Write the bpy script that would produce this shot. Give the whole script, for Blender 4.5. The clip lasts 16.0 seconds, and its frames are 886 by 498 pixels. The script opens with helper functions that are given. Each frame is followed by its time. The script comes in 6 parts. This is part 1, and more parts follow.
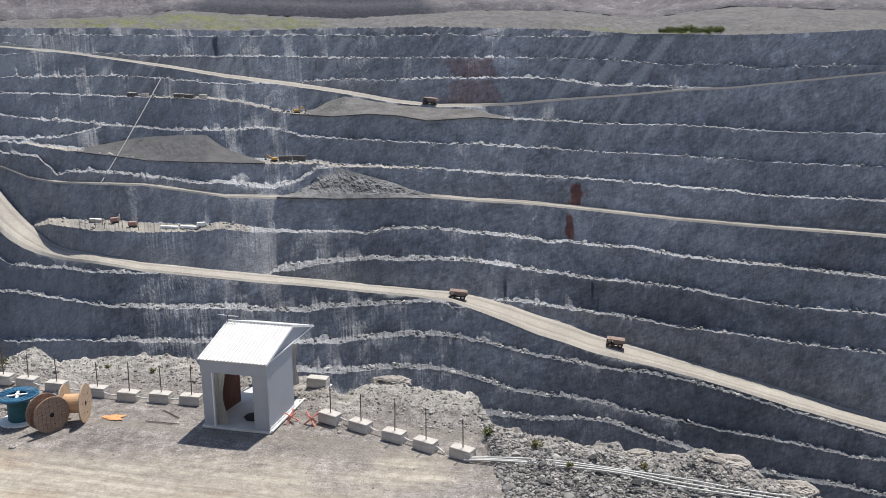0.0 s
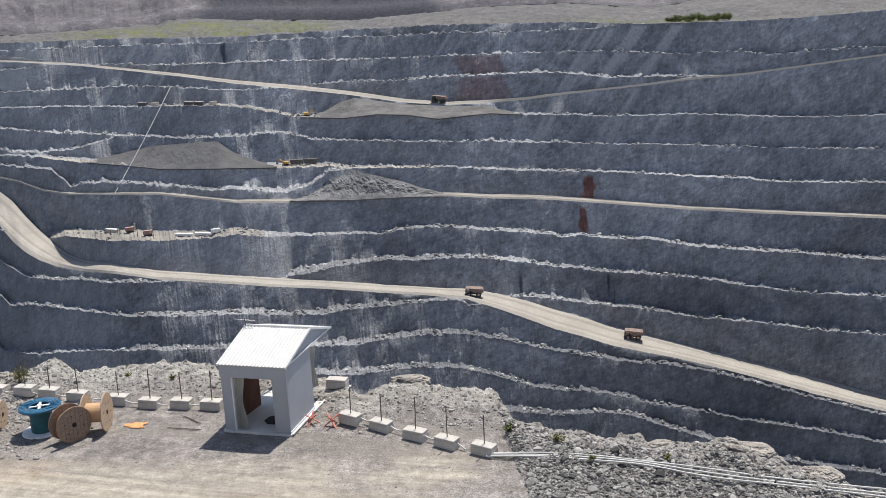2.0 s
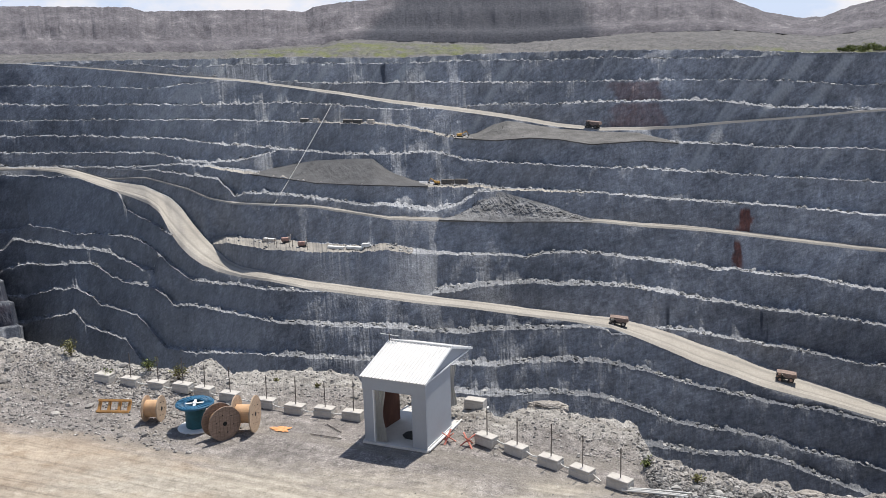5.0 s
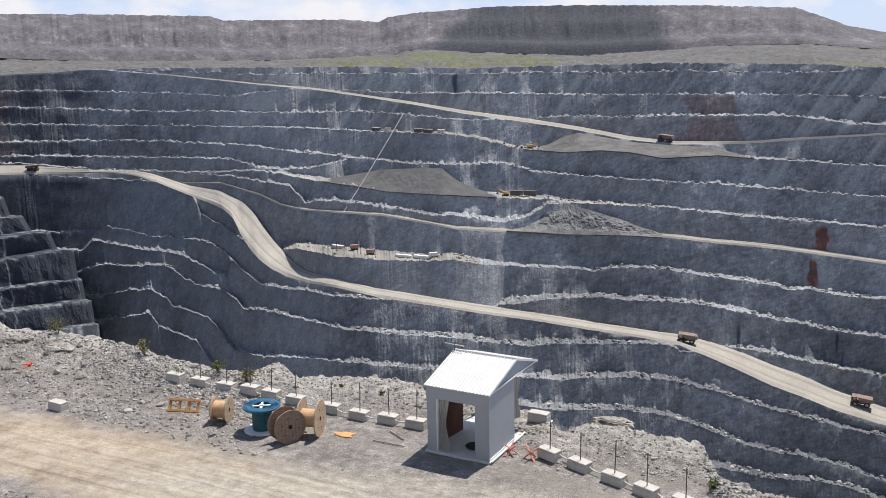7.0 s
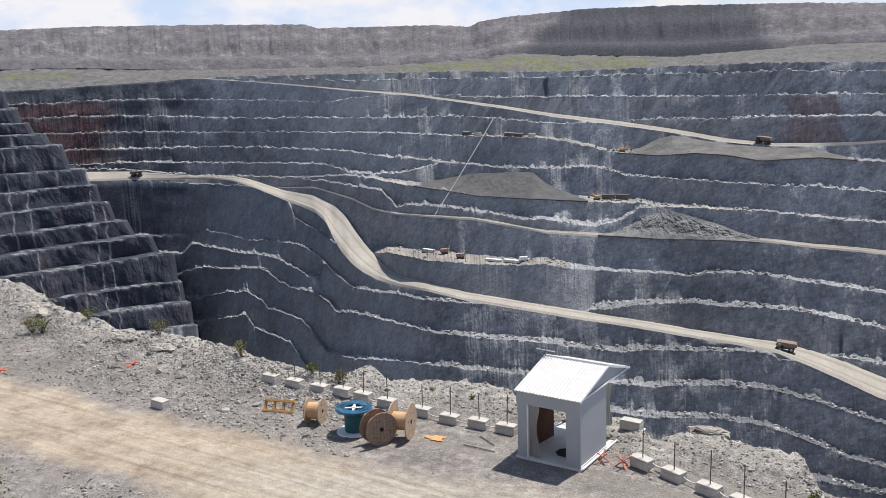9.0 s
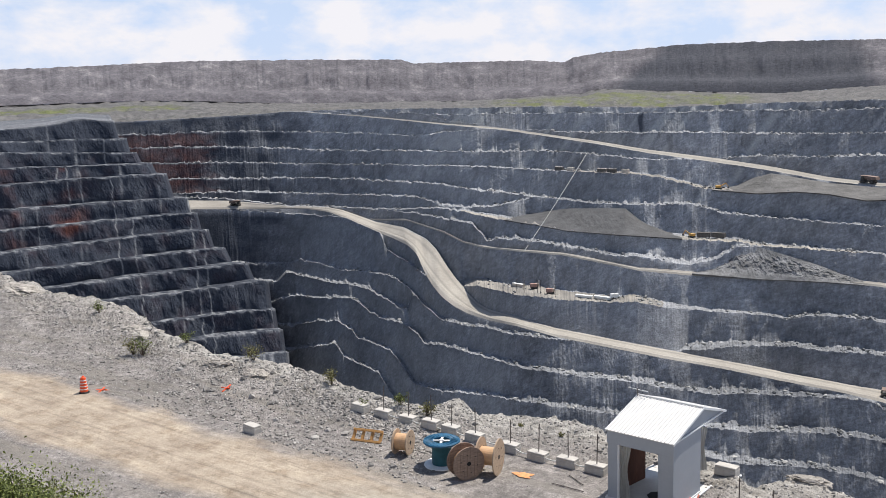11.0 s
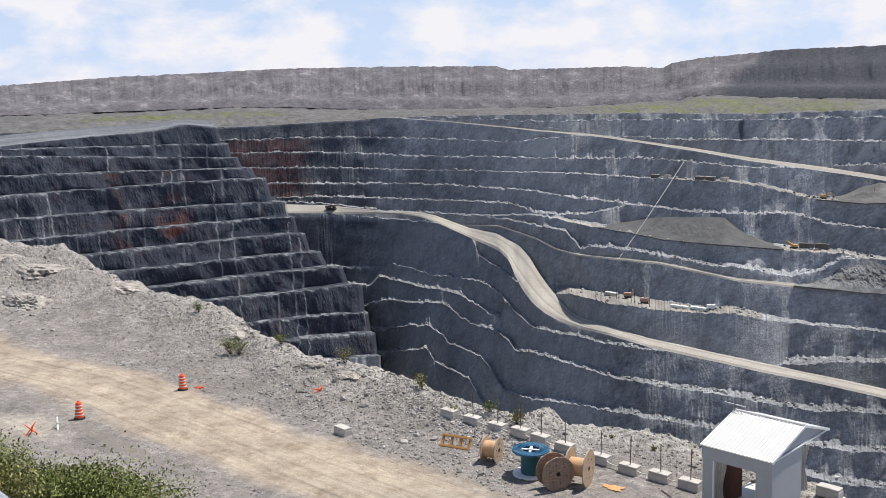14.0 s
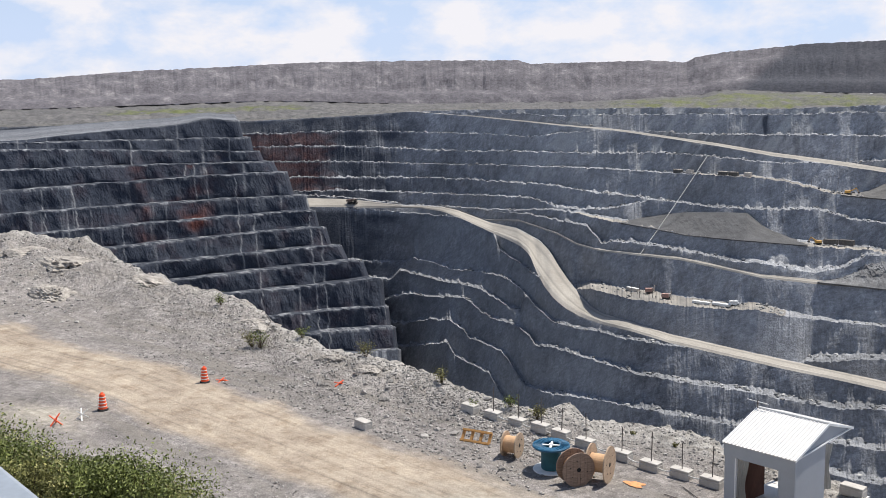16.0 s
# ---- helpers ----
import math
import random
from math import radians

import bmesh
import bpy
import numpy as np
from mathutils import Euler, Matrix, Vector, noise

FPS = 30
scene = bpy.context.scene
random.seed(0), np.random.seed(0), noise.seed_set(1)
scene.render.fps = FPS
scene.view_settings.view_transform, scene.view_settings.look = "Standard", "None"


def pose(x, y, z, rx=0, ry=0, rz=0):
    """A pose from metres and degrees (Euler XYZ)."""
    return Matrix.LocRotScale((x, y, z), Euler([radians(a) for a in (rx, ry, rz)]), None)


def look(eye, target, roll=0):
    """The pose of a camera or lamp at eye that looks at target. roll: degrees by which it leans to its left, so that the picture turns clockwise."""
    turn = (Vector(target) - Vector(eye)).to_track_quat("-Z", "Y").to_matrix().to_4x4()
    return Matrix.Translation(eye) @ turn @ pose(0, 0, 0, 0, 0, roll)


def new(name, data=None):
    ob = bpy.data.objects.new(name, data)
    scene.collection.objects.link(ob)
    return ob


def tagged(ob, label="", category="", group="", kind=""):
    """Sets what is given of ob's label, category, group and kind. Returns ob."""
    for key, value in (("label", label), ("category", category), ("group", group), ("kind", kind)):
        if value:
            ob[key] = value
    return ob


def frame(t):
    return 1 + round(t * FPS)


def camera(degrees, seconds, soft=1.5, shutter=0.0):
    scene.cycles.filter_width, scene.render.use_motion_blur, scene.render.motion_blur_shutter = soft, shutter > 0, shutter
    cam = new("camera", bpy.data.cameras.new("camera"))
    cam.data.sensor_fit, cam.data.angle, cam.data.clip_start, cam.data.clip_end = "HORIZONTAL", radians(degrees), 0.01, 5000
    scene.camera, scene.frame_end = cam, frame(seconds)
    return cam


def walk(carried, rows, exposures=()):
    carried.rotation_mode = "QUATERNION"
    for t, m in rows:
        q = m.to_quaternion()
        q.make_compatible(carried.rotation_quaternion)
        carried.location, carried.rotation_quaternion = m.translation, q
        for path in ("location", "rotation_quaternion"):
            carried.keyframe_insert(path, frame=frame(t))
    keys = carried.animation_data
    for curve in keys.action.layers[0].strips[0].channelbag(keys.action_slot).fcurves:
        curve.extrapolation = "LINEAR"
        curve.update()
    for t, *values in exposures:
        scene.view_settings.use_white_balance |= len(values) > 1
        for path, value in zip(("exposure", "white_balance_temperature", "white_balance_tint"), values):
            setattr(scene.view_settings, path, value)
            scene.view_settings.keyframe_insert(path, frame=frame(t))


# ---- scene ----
cam = camera(51.2, 16.0, soft=0.9)
PATH = [
    (0.0, (0.000, 0.000, 14.831), (-0.619, 97.050, -9.270), -0.35),
    (0.5, (-0.004, 0.036, 14.787), (-1.662, 97.062, -9.361), -1.03),
    (1.0, (-0.010, 0.062, 14.766), (-3.244, 97.223, -8.669), -2.04),
    (1.5, (-0.008, 0.060, 14.760), (-3.480, 97.030, -9.420), -2.77),
    (2.0, (-0.002, 0.044, 14.789), (-2.174, 97.029, -9.483), -2.61),
    (2.5, (-0.010, 0.001, 14.783), (-4.975, 96.980, -9.099), -2.95),
    (3.0, (-0.006, -0.010, 14.819), (-7.448, 96.959, -8.454), -2.22),
    (3.5, (0.008, -0.023, 14.844), (-9.457, 97.037, -7.287), -1.81),
    (4.0, (0.014, -0.053, 14.852), (-12.495, 96.731, -6.972), -1.59),
    (6.5, (-0.000, -0.112, 14.873), (-23.122, 95.033, -5.444), -1.22),
    (7.0, (-0.000, -0.120, 14.875), (-24.868, 94.630, -5.226), -0.95),
    (7.5, (0.003, -0.141, 14.882), (-27.011, 93.922, -5.667), -1.46),
    (8.0, (-0.012, -0.141, 14.892), (-28.146, 93.483, -6.157), -1.20),
    (8.5, (-0.016, -0.142, 14.899), (-31.213, 92.617, -5.657), -1.76),
    (9.0, (-0.022, -0.149, 14.908), (-34.192, 91.802, -4.523), -1.89),
    (11.5, (-0.150, -0.137, 14.882), (-46.185, 87.380, 0.001), -1.50),
    (12.0, (-0.158, -0.114, 14.879), (-49.114, 85.867, 0.369), -1.67),
    (12.5, (-0.168, -0.085, 14.873), (-50.560, 85.126, 0.741), -1.92),
    (13.0, (-0.191, -0.025, 14.852), (-51.437, 84.687, 0.790), -1.75),
    (13.5, (-0.200, 0.002, 14.870), (-52.222, 84.178, 0.442), -1.71),
    (14.0, (-0.196, 0.015, 14.861), (-52.226, 84.148, 0.212), -1.45),
    (14.5, (-0.200, 0.021, 14.856), (-52.256, 84.061, -0.226), -1.60),
    (15.0, (-0.204, 0.026, 14.863), (-52.637, 83.785, -0.477), -1.49),
    (15.5, (-0.208, 0.027, 14.871), (-53.281, 83.347, -0.654), -1.44),
    (16.0, (-0.236, 0.034, 14.869), (-54.127, 82.887, -0.333), -1.35),
]
walk(cam, [(t, look(eye, target, roll)) for t, eye, target, roll in PATH])

# ---------------------------------------------------------------- sky and sun
SUN_BEARING, SUN_HEIGHT = 25.0, 63.0      # degrees right of +Y, degrees above the horizon
world = bpy.data.worlds.new("sky")
scene.world = world
world.use_nodes = True
wn, wl = world.node_tree.nodes, world.node_tree.links
wn.clear()
sky = wn.new("ShaderNodeTexSky")
sky.sky_type, sky.sun_disc = "NISHITA", False
sky.sun_elevation, sky.sun_rotation = radians(SUN_HEIGHT), radians(SUN_BEARING)
sky.altitude, sky.air_density, sky.dust_density, sky.ozone_density = 300, 1.0, 0.6, 1.5
w_coord = wn.new("ShaderNodeTexCoord")
w_map = wn.new("ShaderNodeMapping")
w_map.inputs["Scale"].default_value = (1.0, 1.0, 1.9)
w_map.inputs["Location"].default_value = (0.35, 0.1, 0.0)
cloud = wn.new("ShaderNodeTexNoise")
cloud.inputs["Scale"].default_value, cloud.inputs["Detail"].default_value = 11.0, 9.0
cloud.inputs["Roughness"].default_value, cloud.inputs["Distortion"].default_value = 0.56, 0.1
c_ramp = wn.new("ShaderNodeValToRGB")
c_ramp.color_ramp.elements[0].position, c_ramp.color_ramp.elements[1].position = 0.41, 0.60
c_mix = wn.new("ShaderNodeMixRGB")
c_mix.inputs[2].default_value = (7.9, 7.8, 8.2, 1)
bg = wn.new("ShaderNodeBackground")
bg.inputs["Strength"].default_value = 0.10
w_out = wn.new("ShaderNodeOutputWorld")
wl.new(w_coord.outputs["Generated"], w_map.inputs["Vector"])
wl.new(w_map.outputs["Vector"], cloud.inputs["Vector"])
wl.new(cloud.outputs["Fac"], c_ramp.inputs["Fac"])
haze = wn.new("ShaderNodeMixRGB")
haze.inputs[2].default_value = (5.5, 6.5, 8.7, 1)
wl.new(sky.outputs["Color"], haze.inputs[1])
w_sep = wn.new("ShaderNodeSeparateXYZ")
w_low = wn.new("ShaderNodeMapRange")
w_low.inputs["From Min"].default_value, w_low.inputs["From Max"].default_value = 0.10, 0.45
w_low.inputs["To Min"].default_value, w_low.inputs["To Max"].default_value = 1.0, 0.12
w_mul = wn.new("ShaderNodeMath")
w_mul.operation = "MULTIPLY"
wl.new(w_coord.outputs["Generated"], w_sep.inputs[0])
wl.new(w_sep.outputs["Z"], w_low.inputs["Value"])
wl.new(c_ramp.outputs["Color"], w_mul.inputs[0])
wl.new(w_low.outputs["Result"], w_mul.inputs[1])
wl.new(w_mul.outputs[0], c_mix.inputs[0])
h_low = wn.new("ShaderNodeMapRange")
h_low.inputs["From Min"].default_value, h_low.inputs["From Max"].default_value = 0.08, 0.38
h_low.inputs["To Min"].default_value, h_low.inputs["To Max"].default_value = 0.85, 0.0
wl.new(w_sep.outputs["Z"], h_low.inputs["Value"])
wl.new(h_low.outputs["Result"], haze.inputs[0])
wl.new(haze.outputs["Color"], c_mix.inputs[1])
wl.new(c_mix.outputs["Color"], bg.inputs["Color"])
wl.new(bg.outputs["Background"], w_out.inputs["Surface"])

sun = new("sun", bpy.data.lights.new("sun", "SUN"))
sun.data.energy, sun.data.angle, sun.data.color = 4.9, radians(0.53), (1.0, 0.95, 0.87)
sb, sh = radians(SUN_BEARING), radians(SUN_HEIGHT)
sun_way = Vector((math.sin(sb) * math.cos(sh), math.cos(sb) * math.cos(sh), math.sin(sh)))
sun.matrix_world = look(sun_way * 300, (0, 0, 0))
scene.view_settings.exposure = 0.2


# ---------------------------------------------------------------- materials
def mat(name, rough=0.8, metal=0.0):
    m = bpy.data.materials.new(name)
    m.use_nodes = True
    n, l = m.node_tree.nodes, m.node_tree.links
    p = n["Principled BSDF"]
    p.inputs["Roughness"].default_value, p.inputs["Metallic"].default_value = rough, metal
    p.inputs["Specular IOR Level"].default_value = 0.3
    return m, n, l, p


def noise_node(n, l, scale, detail=6.0, rough=0.6, stretch=(1, 1, 1), vector=None):
    t = n.new("ShaderNodeTexNoise")
    t.inputs["Scale"].default_value, t.inputs["Detail"].default_value, t.inputs["Roughness"].default_value = scale, detail, rough
    mp = n.new("ShaderNodeMapping")
    mp.inputs["Scale"].default_value = stretch
    if vector is None:
        vector = n.new("ShaderNodeTexCoord").outputs["Object"]
    l.new(vector, mp.inputs["Vector"])
    l.new(mp.outputs["Vector"], t.inputs["Vector"])
    return t.outputs["Fac"]


def ramp_node(n, l, fac, stops):
    r = n.new("ShaderNodeValToRGB")
    e = r.color_ramp.elements
    while len(e) < len(stops):
        e.new(0.5)
    for k, (pos, c) in zip(e, stops):
        k.position, k.color = pos, (*c, 1) if len(c) == 3 else c
    l.new(fac, r.inputs["Fac"])
    return r.outputs["Color"]


def grey(v):
    return (v, v, v)


def mix_node(n, l, fac, a, b, kind="MIX"):
    m = n.new("ShaderNodeMixRGB")
    m.blend_type = kind
    for socket, v in zip(m.inputs, (fac, a, b)):
        if isinstance(v, (int, float)):
            socket.default_value = v
        elif isinstance(v, tuple):
            socket.default_value = (*v, 1)
        else:
            l.new(v, socket)
    return m.outputs["Color"]


def bump_node(n, l, p, height, strength, distance):
    b = n.new("ShaderNodeBump")
    b.inputs["Strength"].default_value, b.inputs["Distance"].default_value = strength, distance
    l.new(height, b.inputs["Height"])
    l.new(b.outputs["Normal"], p.inputs["Normal"])


def simple(name, colour, rough=0.7, metal=0.0, vary=0.25, scale=3.0, bump=0.0, stretch=(1, 1, 1)):
    """A plain surface with grain at two scales."""
    m, n, l, p = mat(name, rough, metal)
    f1 = noise_node(n, l, scale, 5, 0.6, stretch)
    f2 = noise_node(n, l, scale * 9, 4, 0.6, stretch)
    lo, hi = tuple(c * (1 - vary) for c in colour), tuple(min(1, c * (1 + vary)) for c in colour)
    c1 = ramp_node(n, l, f1, [(0.3, lo), (0.7, hi)])
    c2 = ramp_node(n, l, f2, [(0.3, grey(1 - vary * 0.7)), (0.7, grey(1.0))])
    l.new(mix_node(n, l, 1.0, c1, c2, "MULTIPLY"), p.inputs["Base Color"])
    if bump:
        bump_node(n, l, p, f2, 0.6, bump)
    return m


def slope_of(n, l):
    """How level the true surface is: 1 on the flat, 0 on an upright face."""
    g = n.new("ShaderNodeNewGeometry")
    s = n.new("ShaderNodeSeparateXYZ")
    l.new(g.outputs["True Normal"], s.inputs[0])
    return s.outputs["Z"]


def attr_node(n, name):
    a = n.new("ShaderNodeAttribute")
    a.attribute_name = name
    return a.outputs["Fac"]


def turned_coordinates(n, l, angles):
    mp = n.new("ShaderNodeMapping")
    mp.inputs["Rotation"].default_value = angles
    l.new(n.new("ShaderNodeTexCoord").outputs["Object"], mp.inputs["Vector"])
    return mp.outputs["Vector"]


def rock_material(name, steep_lo, steep_hi, flat_lo, flat_hi, size=1.0):
    """Blasted pit rock: blue-grey upright faces with streaks, pale dust and rubble on the level parts, rust where water seeps."""
    m, n, l, p = mat(name, 0.9)
    p.inputs["Specular IOR Level"].default_value = 0.12
    level = slope_of(n, l)
    big = noise_node(n, l, 0.012 / size, 5, 0.6)
    mid = noise_node(n, l, 0.11 / size, 6, 0.65)
    fine = noise_node(n, l, 0.7 / size, 5, 0.7)
    drill = noise_node(n, l, 0.5 / size, 4, 0.6, (1, 1, 0.1))
    steep = ramp_node(n, l, mid, [(0.3, steep_lo), (0.7, steep_hi)])
    steep = mix_node(n, l, 0.55, steep, ramp_node(n, l, drill, [(0.25, grey(0.62)), (0.5, grey(0.98)), (0.75, grey(1.4))]), "MULTIPLY")
    steep = mix_node(n, l, 0.7, steep, ramp_node(n, l, big, [(0.3, grey(0.5)), (0.7, grey(1.45))]), "MULTIPLY")
    strata = noise_node(n, l, 0.22 / size, 5, 0.7, (1.0, 1.0, 3.0), turned_coordinates(n, l, (0.5, 0.35, 0.0)))
    steep = mix_node(n, l, 0.55, steep, ramp_node(n, l, strata, [(0.3, grey(0.40)), (0.5, grey(0.95)), (0.64, grey(1.35)), (0.72, grey(2.3))]), "MULTIPLY")
    bores = noise_node(n, l, 1.1 / size, 3, 0.5, (1, 1, 0.03))
    steep = mix_node(n, l, 0.4, steep, ramp_node(n, l, bores, [(0.35, grey(0.72)), (0.6, grey(1.2))]), "MULTIPLY")
    grit = noise_node(n, l, 1.6 / size, 4, 0.8)
    steep = mix_node(n, l, 0.8, steep, ramp_node(n, l, grit, [(0.3, grey(0.55)), (0.5, grey(1.0)), (0.68, grey(1.3)), (0.76, grey(2.2))]), "MULTIPLY")
    chips = noise_node(n, l, 0.45 / size, 6, 0.75)
    flat = ramp_node(n, l, chips, [(0.36, flat_lo), (0.50, tuple(0.5 * (a + b) for a, b in zip(flat_lo, flat_hi))), (0.60, flat_hi)])
    flat = mix_node(n, l, 0.9, flat, ramp_node(n, l, mid, [(0.36, grey(0.3)), (0.6, grey(1.1))]), "MULTIPLY")
    wob = n.new("ShaderNodeMath")
    wob.operation = "MULTIPLY_ADD"
    l.new(fine, wob.inputs[0])
    wob.inputs[1].default_value = 0.5
    l.new(level, wob.inputs[2])
    flatness = ramp_node(n, l, wob.outputs[0], [(1.08, grey(0)), (1.26, grey(1))])
    c = mix_node(n, l, flatness, steep, flat)
    c = mix_node(n, l, attr_node(n, "pale"), c, ramp_node(n, l, fine, [(0.3, (0.28, 0.29, 0.30)), (0.7, (0.48, 0.48, 0.47))]))
    # near-black for seeps and dark rock, with distance haze painted in as blue
    c = mix_node(n, l, attr_node(n, "dark_haze"), c, ramp_node(n, l, fine, [(0.3, (0.015, 0.020, 0.032)), (0.7, (0.039, 0.048, 0.070))]))
    c = mix_node(n, l, attr_node(n, "rust"), c, ramp_node(n, l, drill, [(0.3, (0.07, 0.024, 0.019)), (0.7, (0.22, 0.07, 0.042))]))
    l.new(c, p.inputs["Base Color"])
    bump_node(n, l, p, fine, 0.8, 0.7 * size)
    return m


WALL = rock_material("pit_rock", (0.183, 0.191, 0.207), (0.354, 0.362, 0.380), (0.075, 0.077, 0.083), (0.47, 0.45, 0.425))


def road_material(name, lo, hi, dark, attribute=None):
    m, n, l, p = mat(name, 0.95)
    a = noise_node(n, l, 0.05, 5, 0.6)
    b = noise_node(n, l, 0.9, 5, 0.65)
    c = mix_node(n, l, 0.8, ramp_node(n, l, a, [(0.3, lo), (0.7, hi)]), ramp_node(n, l, b, [(0.3, grey(0.8)), (0.7, grey(1.15))]), "MULTIPLY")
    c = mix_node(n, l, attr_node(n, "rut"), c, dark)
    l.new(c, p.inputs["Base Color"])
    bump_node(n, l, p, b, 0.5, 0.1)
    return m


ROAD = road_material("haul_road_dust", (0.33, 0.305, 0.27), (0.43, 0.40, 0.355), (0.115, 0.113, 0.113))

# ---------------------------------------------------------------- tools for large ground meshes
def lattice(seed, shape):
    return np.random.default_rng(seed).random(shape)


def value_noise(x, y, seed):
    """Smooth noise 0..1 at the points (x, y), one feature a unit."""
    g = lattice(seed, (256, 256))
    xi, yi = np.floor(x).astype(int), np.floor(y).astype(int)
    fx, fy = x - xi, y - yi
    fx, fy = fx * fx * (3 - 2 * fx), fy * fy * (3 - 2 * fy)
    a, b = g[xi % 256, yi % 256], g[(xi + 1) % 256, yi % 256]
    c, d = g[xi % 256, (yi + 1) % 256], g[(xi + 1) % 256, (yi + 1) % 256]
    return (a * (1 - fx) + b * fx) * (1 - fy) + (c * (1 - fx) + d * fx) * fy


def fbm(x, y, seed, octaves=4, gain=0.5):
    """Layered noise about 0, within about -1..1."""
    out, amp, total = 0, 1.0, 0.0
    for k in range(octaves):
        out = out + amp * (value_noise(x * 2**k + 17.3 * k, y * 2**k + 5.1 * k, seed + k) * 2 - 1)
        total += amp
        amp *= gain
    return out / total


def sheet(name, grid, materials, which=None, attributes=(), smooth=False):
    """A mesh from a grid of points [row, column, 3]; which: a material index for each row of quads."""
    rows, cols = grid.shape[:2]
    idx = np.arange(rows * cols).reshape(rows, cols)
    quads = np.stack([idx[:-1, :-1], idx[:-1, 1:], idx[1:, 1:], idx[1:, :-1]], -1).reshape(-1, 4)
    me = bpy.data.meshes.new(name)
    me.vertices.add(rows * cols)
    me.vertices.foreach_set("co", grid.reshape(-1).astype(np.float32))
    me.loops.add(quads.size)
    me.loops.foreach_set("vertex_index", quads.reshape(-1).astype(np.int32))
    me.polygons.add(len(quads))
    me.polygons.foreach_set("loop_start", np.arange(0, quads.size, 4, dtype=np.int32))
    for m in materials:
        me.materials.append(m)
    if which is not None:
        if np.ndim(which) == 1:
            which = np.repeat(np.asarray(which), cols - 1)
        me.polygons.foreach_set("material_index", np.asarray(which).reshape(-1).astype(np.int32))
    me.polygons.foreach_set("use_smooth", np.full(len(quads), smooth))
    for key, values in attributes:
        me.attributes.new(key, "FLOAT", "POINT").data.foreach_set("value", values.reshape(-1).astype(np.float32))
    me.update()
    me.validate()
    return new(name, me)


def polar(bearing, r, z):
    b = np.radians(bearing)
    return np.stack([r * np.sin(b), r * np.cos(b), z + 0 * r], -1)


def along(points, at):
    b, v = np.array(points).T
    return np.interp(at, b, v)


def smooth_step(x, lo, hi):
    t = np.clip((x - lo) / (hi - lo), 0, 1)
    return t * t * (3 - 2 * t)


# ---------------------------------------------------------------- the pit's far wall
# Bearing (degrees right of +Y) and dip (degrees below the lookout's level) of each bench crest, from the rim down.
LOOKOUT = 14.85
RIM = [(-47.9, -0.56), (-44.3, -0.60), (-42.0, -0.53), (-37.9, -0.40), (-35.1, -0.26), (-31.0, -0.23), (-25.3, -0.31), (-19.4, -0.36), (-13.2, -0.58), (-6.5, -0.46), (-1.1, -0.43), (3.7, -0.53), (7.0, -0.61), (11.0, -0.89), (16.8, -0.96), (19.9, -0.90), (24.7, -0.66)]
TOP_BERM = [(-47.9, -0.56), (-37.9, -0.47), (-35.1, -0.37), (-31.0, -0.33), (-25.3, -0.73), (-21.0, -0.72), (-13.2, -0.90), (-9.2, -0.87), (-3.2, -0.95), (0.3, -0.90), (3.7, -1.06), (8.7, -1.07), (10.7, -0.79), (24.7, -0.60)]
UPPER_A = [(-47.9, -0.56), (-37.9, -0.29), (-27.5, -0.49), (-25.4, -1.06), (-22.5, -1.57), (-17.1, -2.01), (-13.2, -2.07), (-9.9, -2.12), (-6.6, -2.25), (-3.2, -2.28), (2.0, -2.28), (7.1, -2.33), (8.8, -2.36), (11.1, -2.53), (13.7, -2.71), (16.9, -2.66), (17.9, -2.91), (20.0, -2.79), (22.1, -2.67), (24.9, -2.60)]
UPPER_B = [(-47.9, -0.56), (-27.5, -0.49), (-25.4, -1.21), (-19.6, -2.06), (-13.3, -3.22), (-10.7, -3.67), (-6.6, -3.53), (-3.2, -3.60), (-0.4, -3.52), (2.0, -3.50), (5.4, -3.50), (7.1, -3.64), (9.2, -3.93), (13.8, -3.99), (15.4, -3.91), (17.0, -4.01), (25.1, -4.25)]
RAMP_HIGH = [(-47.9, -0.56), (-37.9, -0.29), (-35.8, -0.24), (-34.4, -0.28), (-31.0, -0.64), (-27.5, -1.07), (-25.4, -1.33), (-22.5, -1.66), (-19.6, -2.13), (-16.5, -2.67), (-13.3, -3.29), (-10.0, -3.78), (-6.7, -4.30), (-3.2, -4.96), (-0.5, -5.22), (2.0, -5.20), (3.7, -5.13), (7.1, -4.82), (10.5, -4.56), (13.8, -4.22), (17.0, -4.01), (20.1, -3.64), (25.0, -3.02)]
END_A = [(-47.9, -1.22), (-43.7, -1.36), (-41.3, -1.33), (-37.9, -1.35), (-34.5, -1.52), (-31.0, -1.68), (-27.5, -1.93), (-25.5, -1.74), (-17.4, -1.39), (-13.2, -2.04), (24.8, -1.50)]
END_B = [(-48.0, -2.02), (-41.4, -2.18), (-38.0, -2.28), (-34.5, -2.55), (-31.0, -2.75), (-27.5, -2.83), (-25.6, -2.95), (-22.7, -3.03), (-19.7, -3.05), (-17.2, -3.27), (-13.3, -3.68), (-10.0, -3.68), (0.2, -3.86), (24.8, -1.50)]
SHELF_3 = [(-48.0, -2.85), (-43.5, -3.03), (-38.0, -3.21), (-35.2, -3.40), (-31.1, -3.58), (-29.3, -3.66), (-25.7, -3.83), (-22.8, -4.00), (-19.8, -4.23), (-16.6, -4.39), (-14.1, -4.53), (-12.4, -4.80), (-10.1, -5.43), (-7.0, -5.73), (-5.0, -5.59), (-3.2, -5.71), (-1.2, -6.07), (0.2, -5.98), (2.0, -5.85), (3.7, -5.99), (7.2, -6.11), (8.9, -6.23), (13.9, -6.21), (17.2, -6.36), (20.3, -6.46), (25.3, -6.35)]
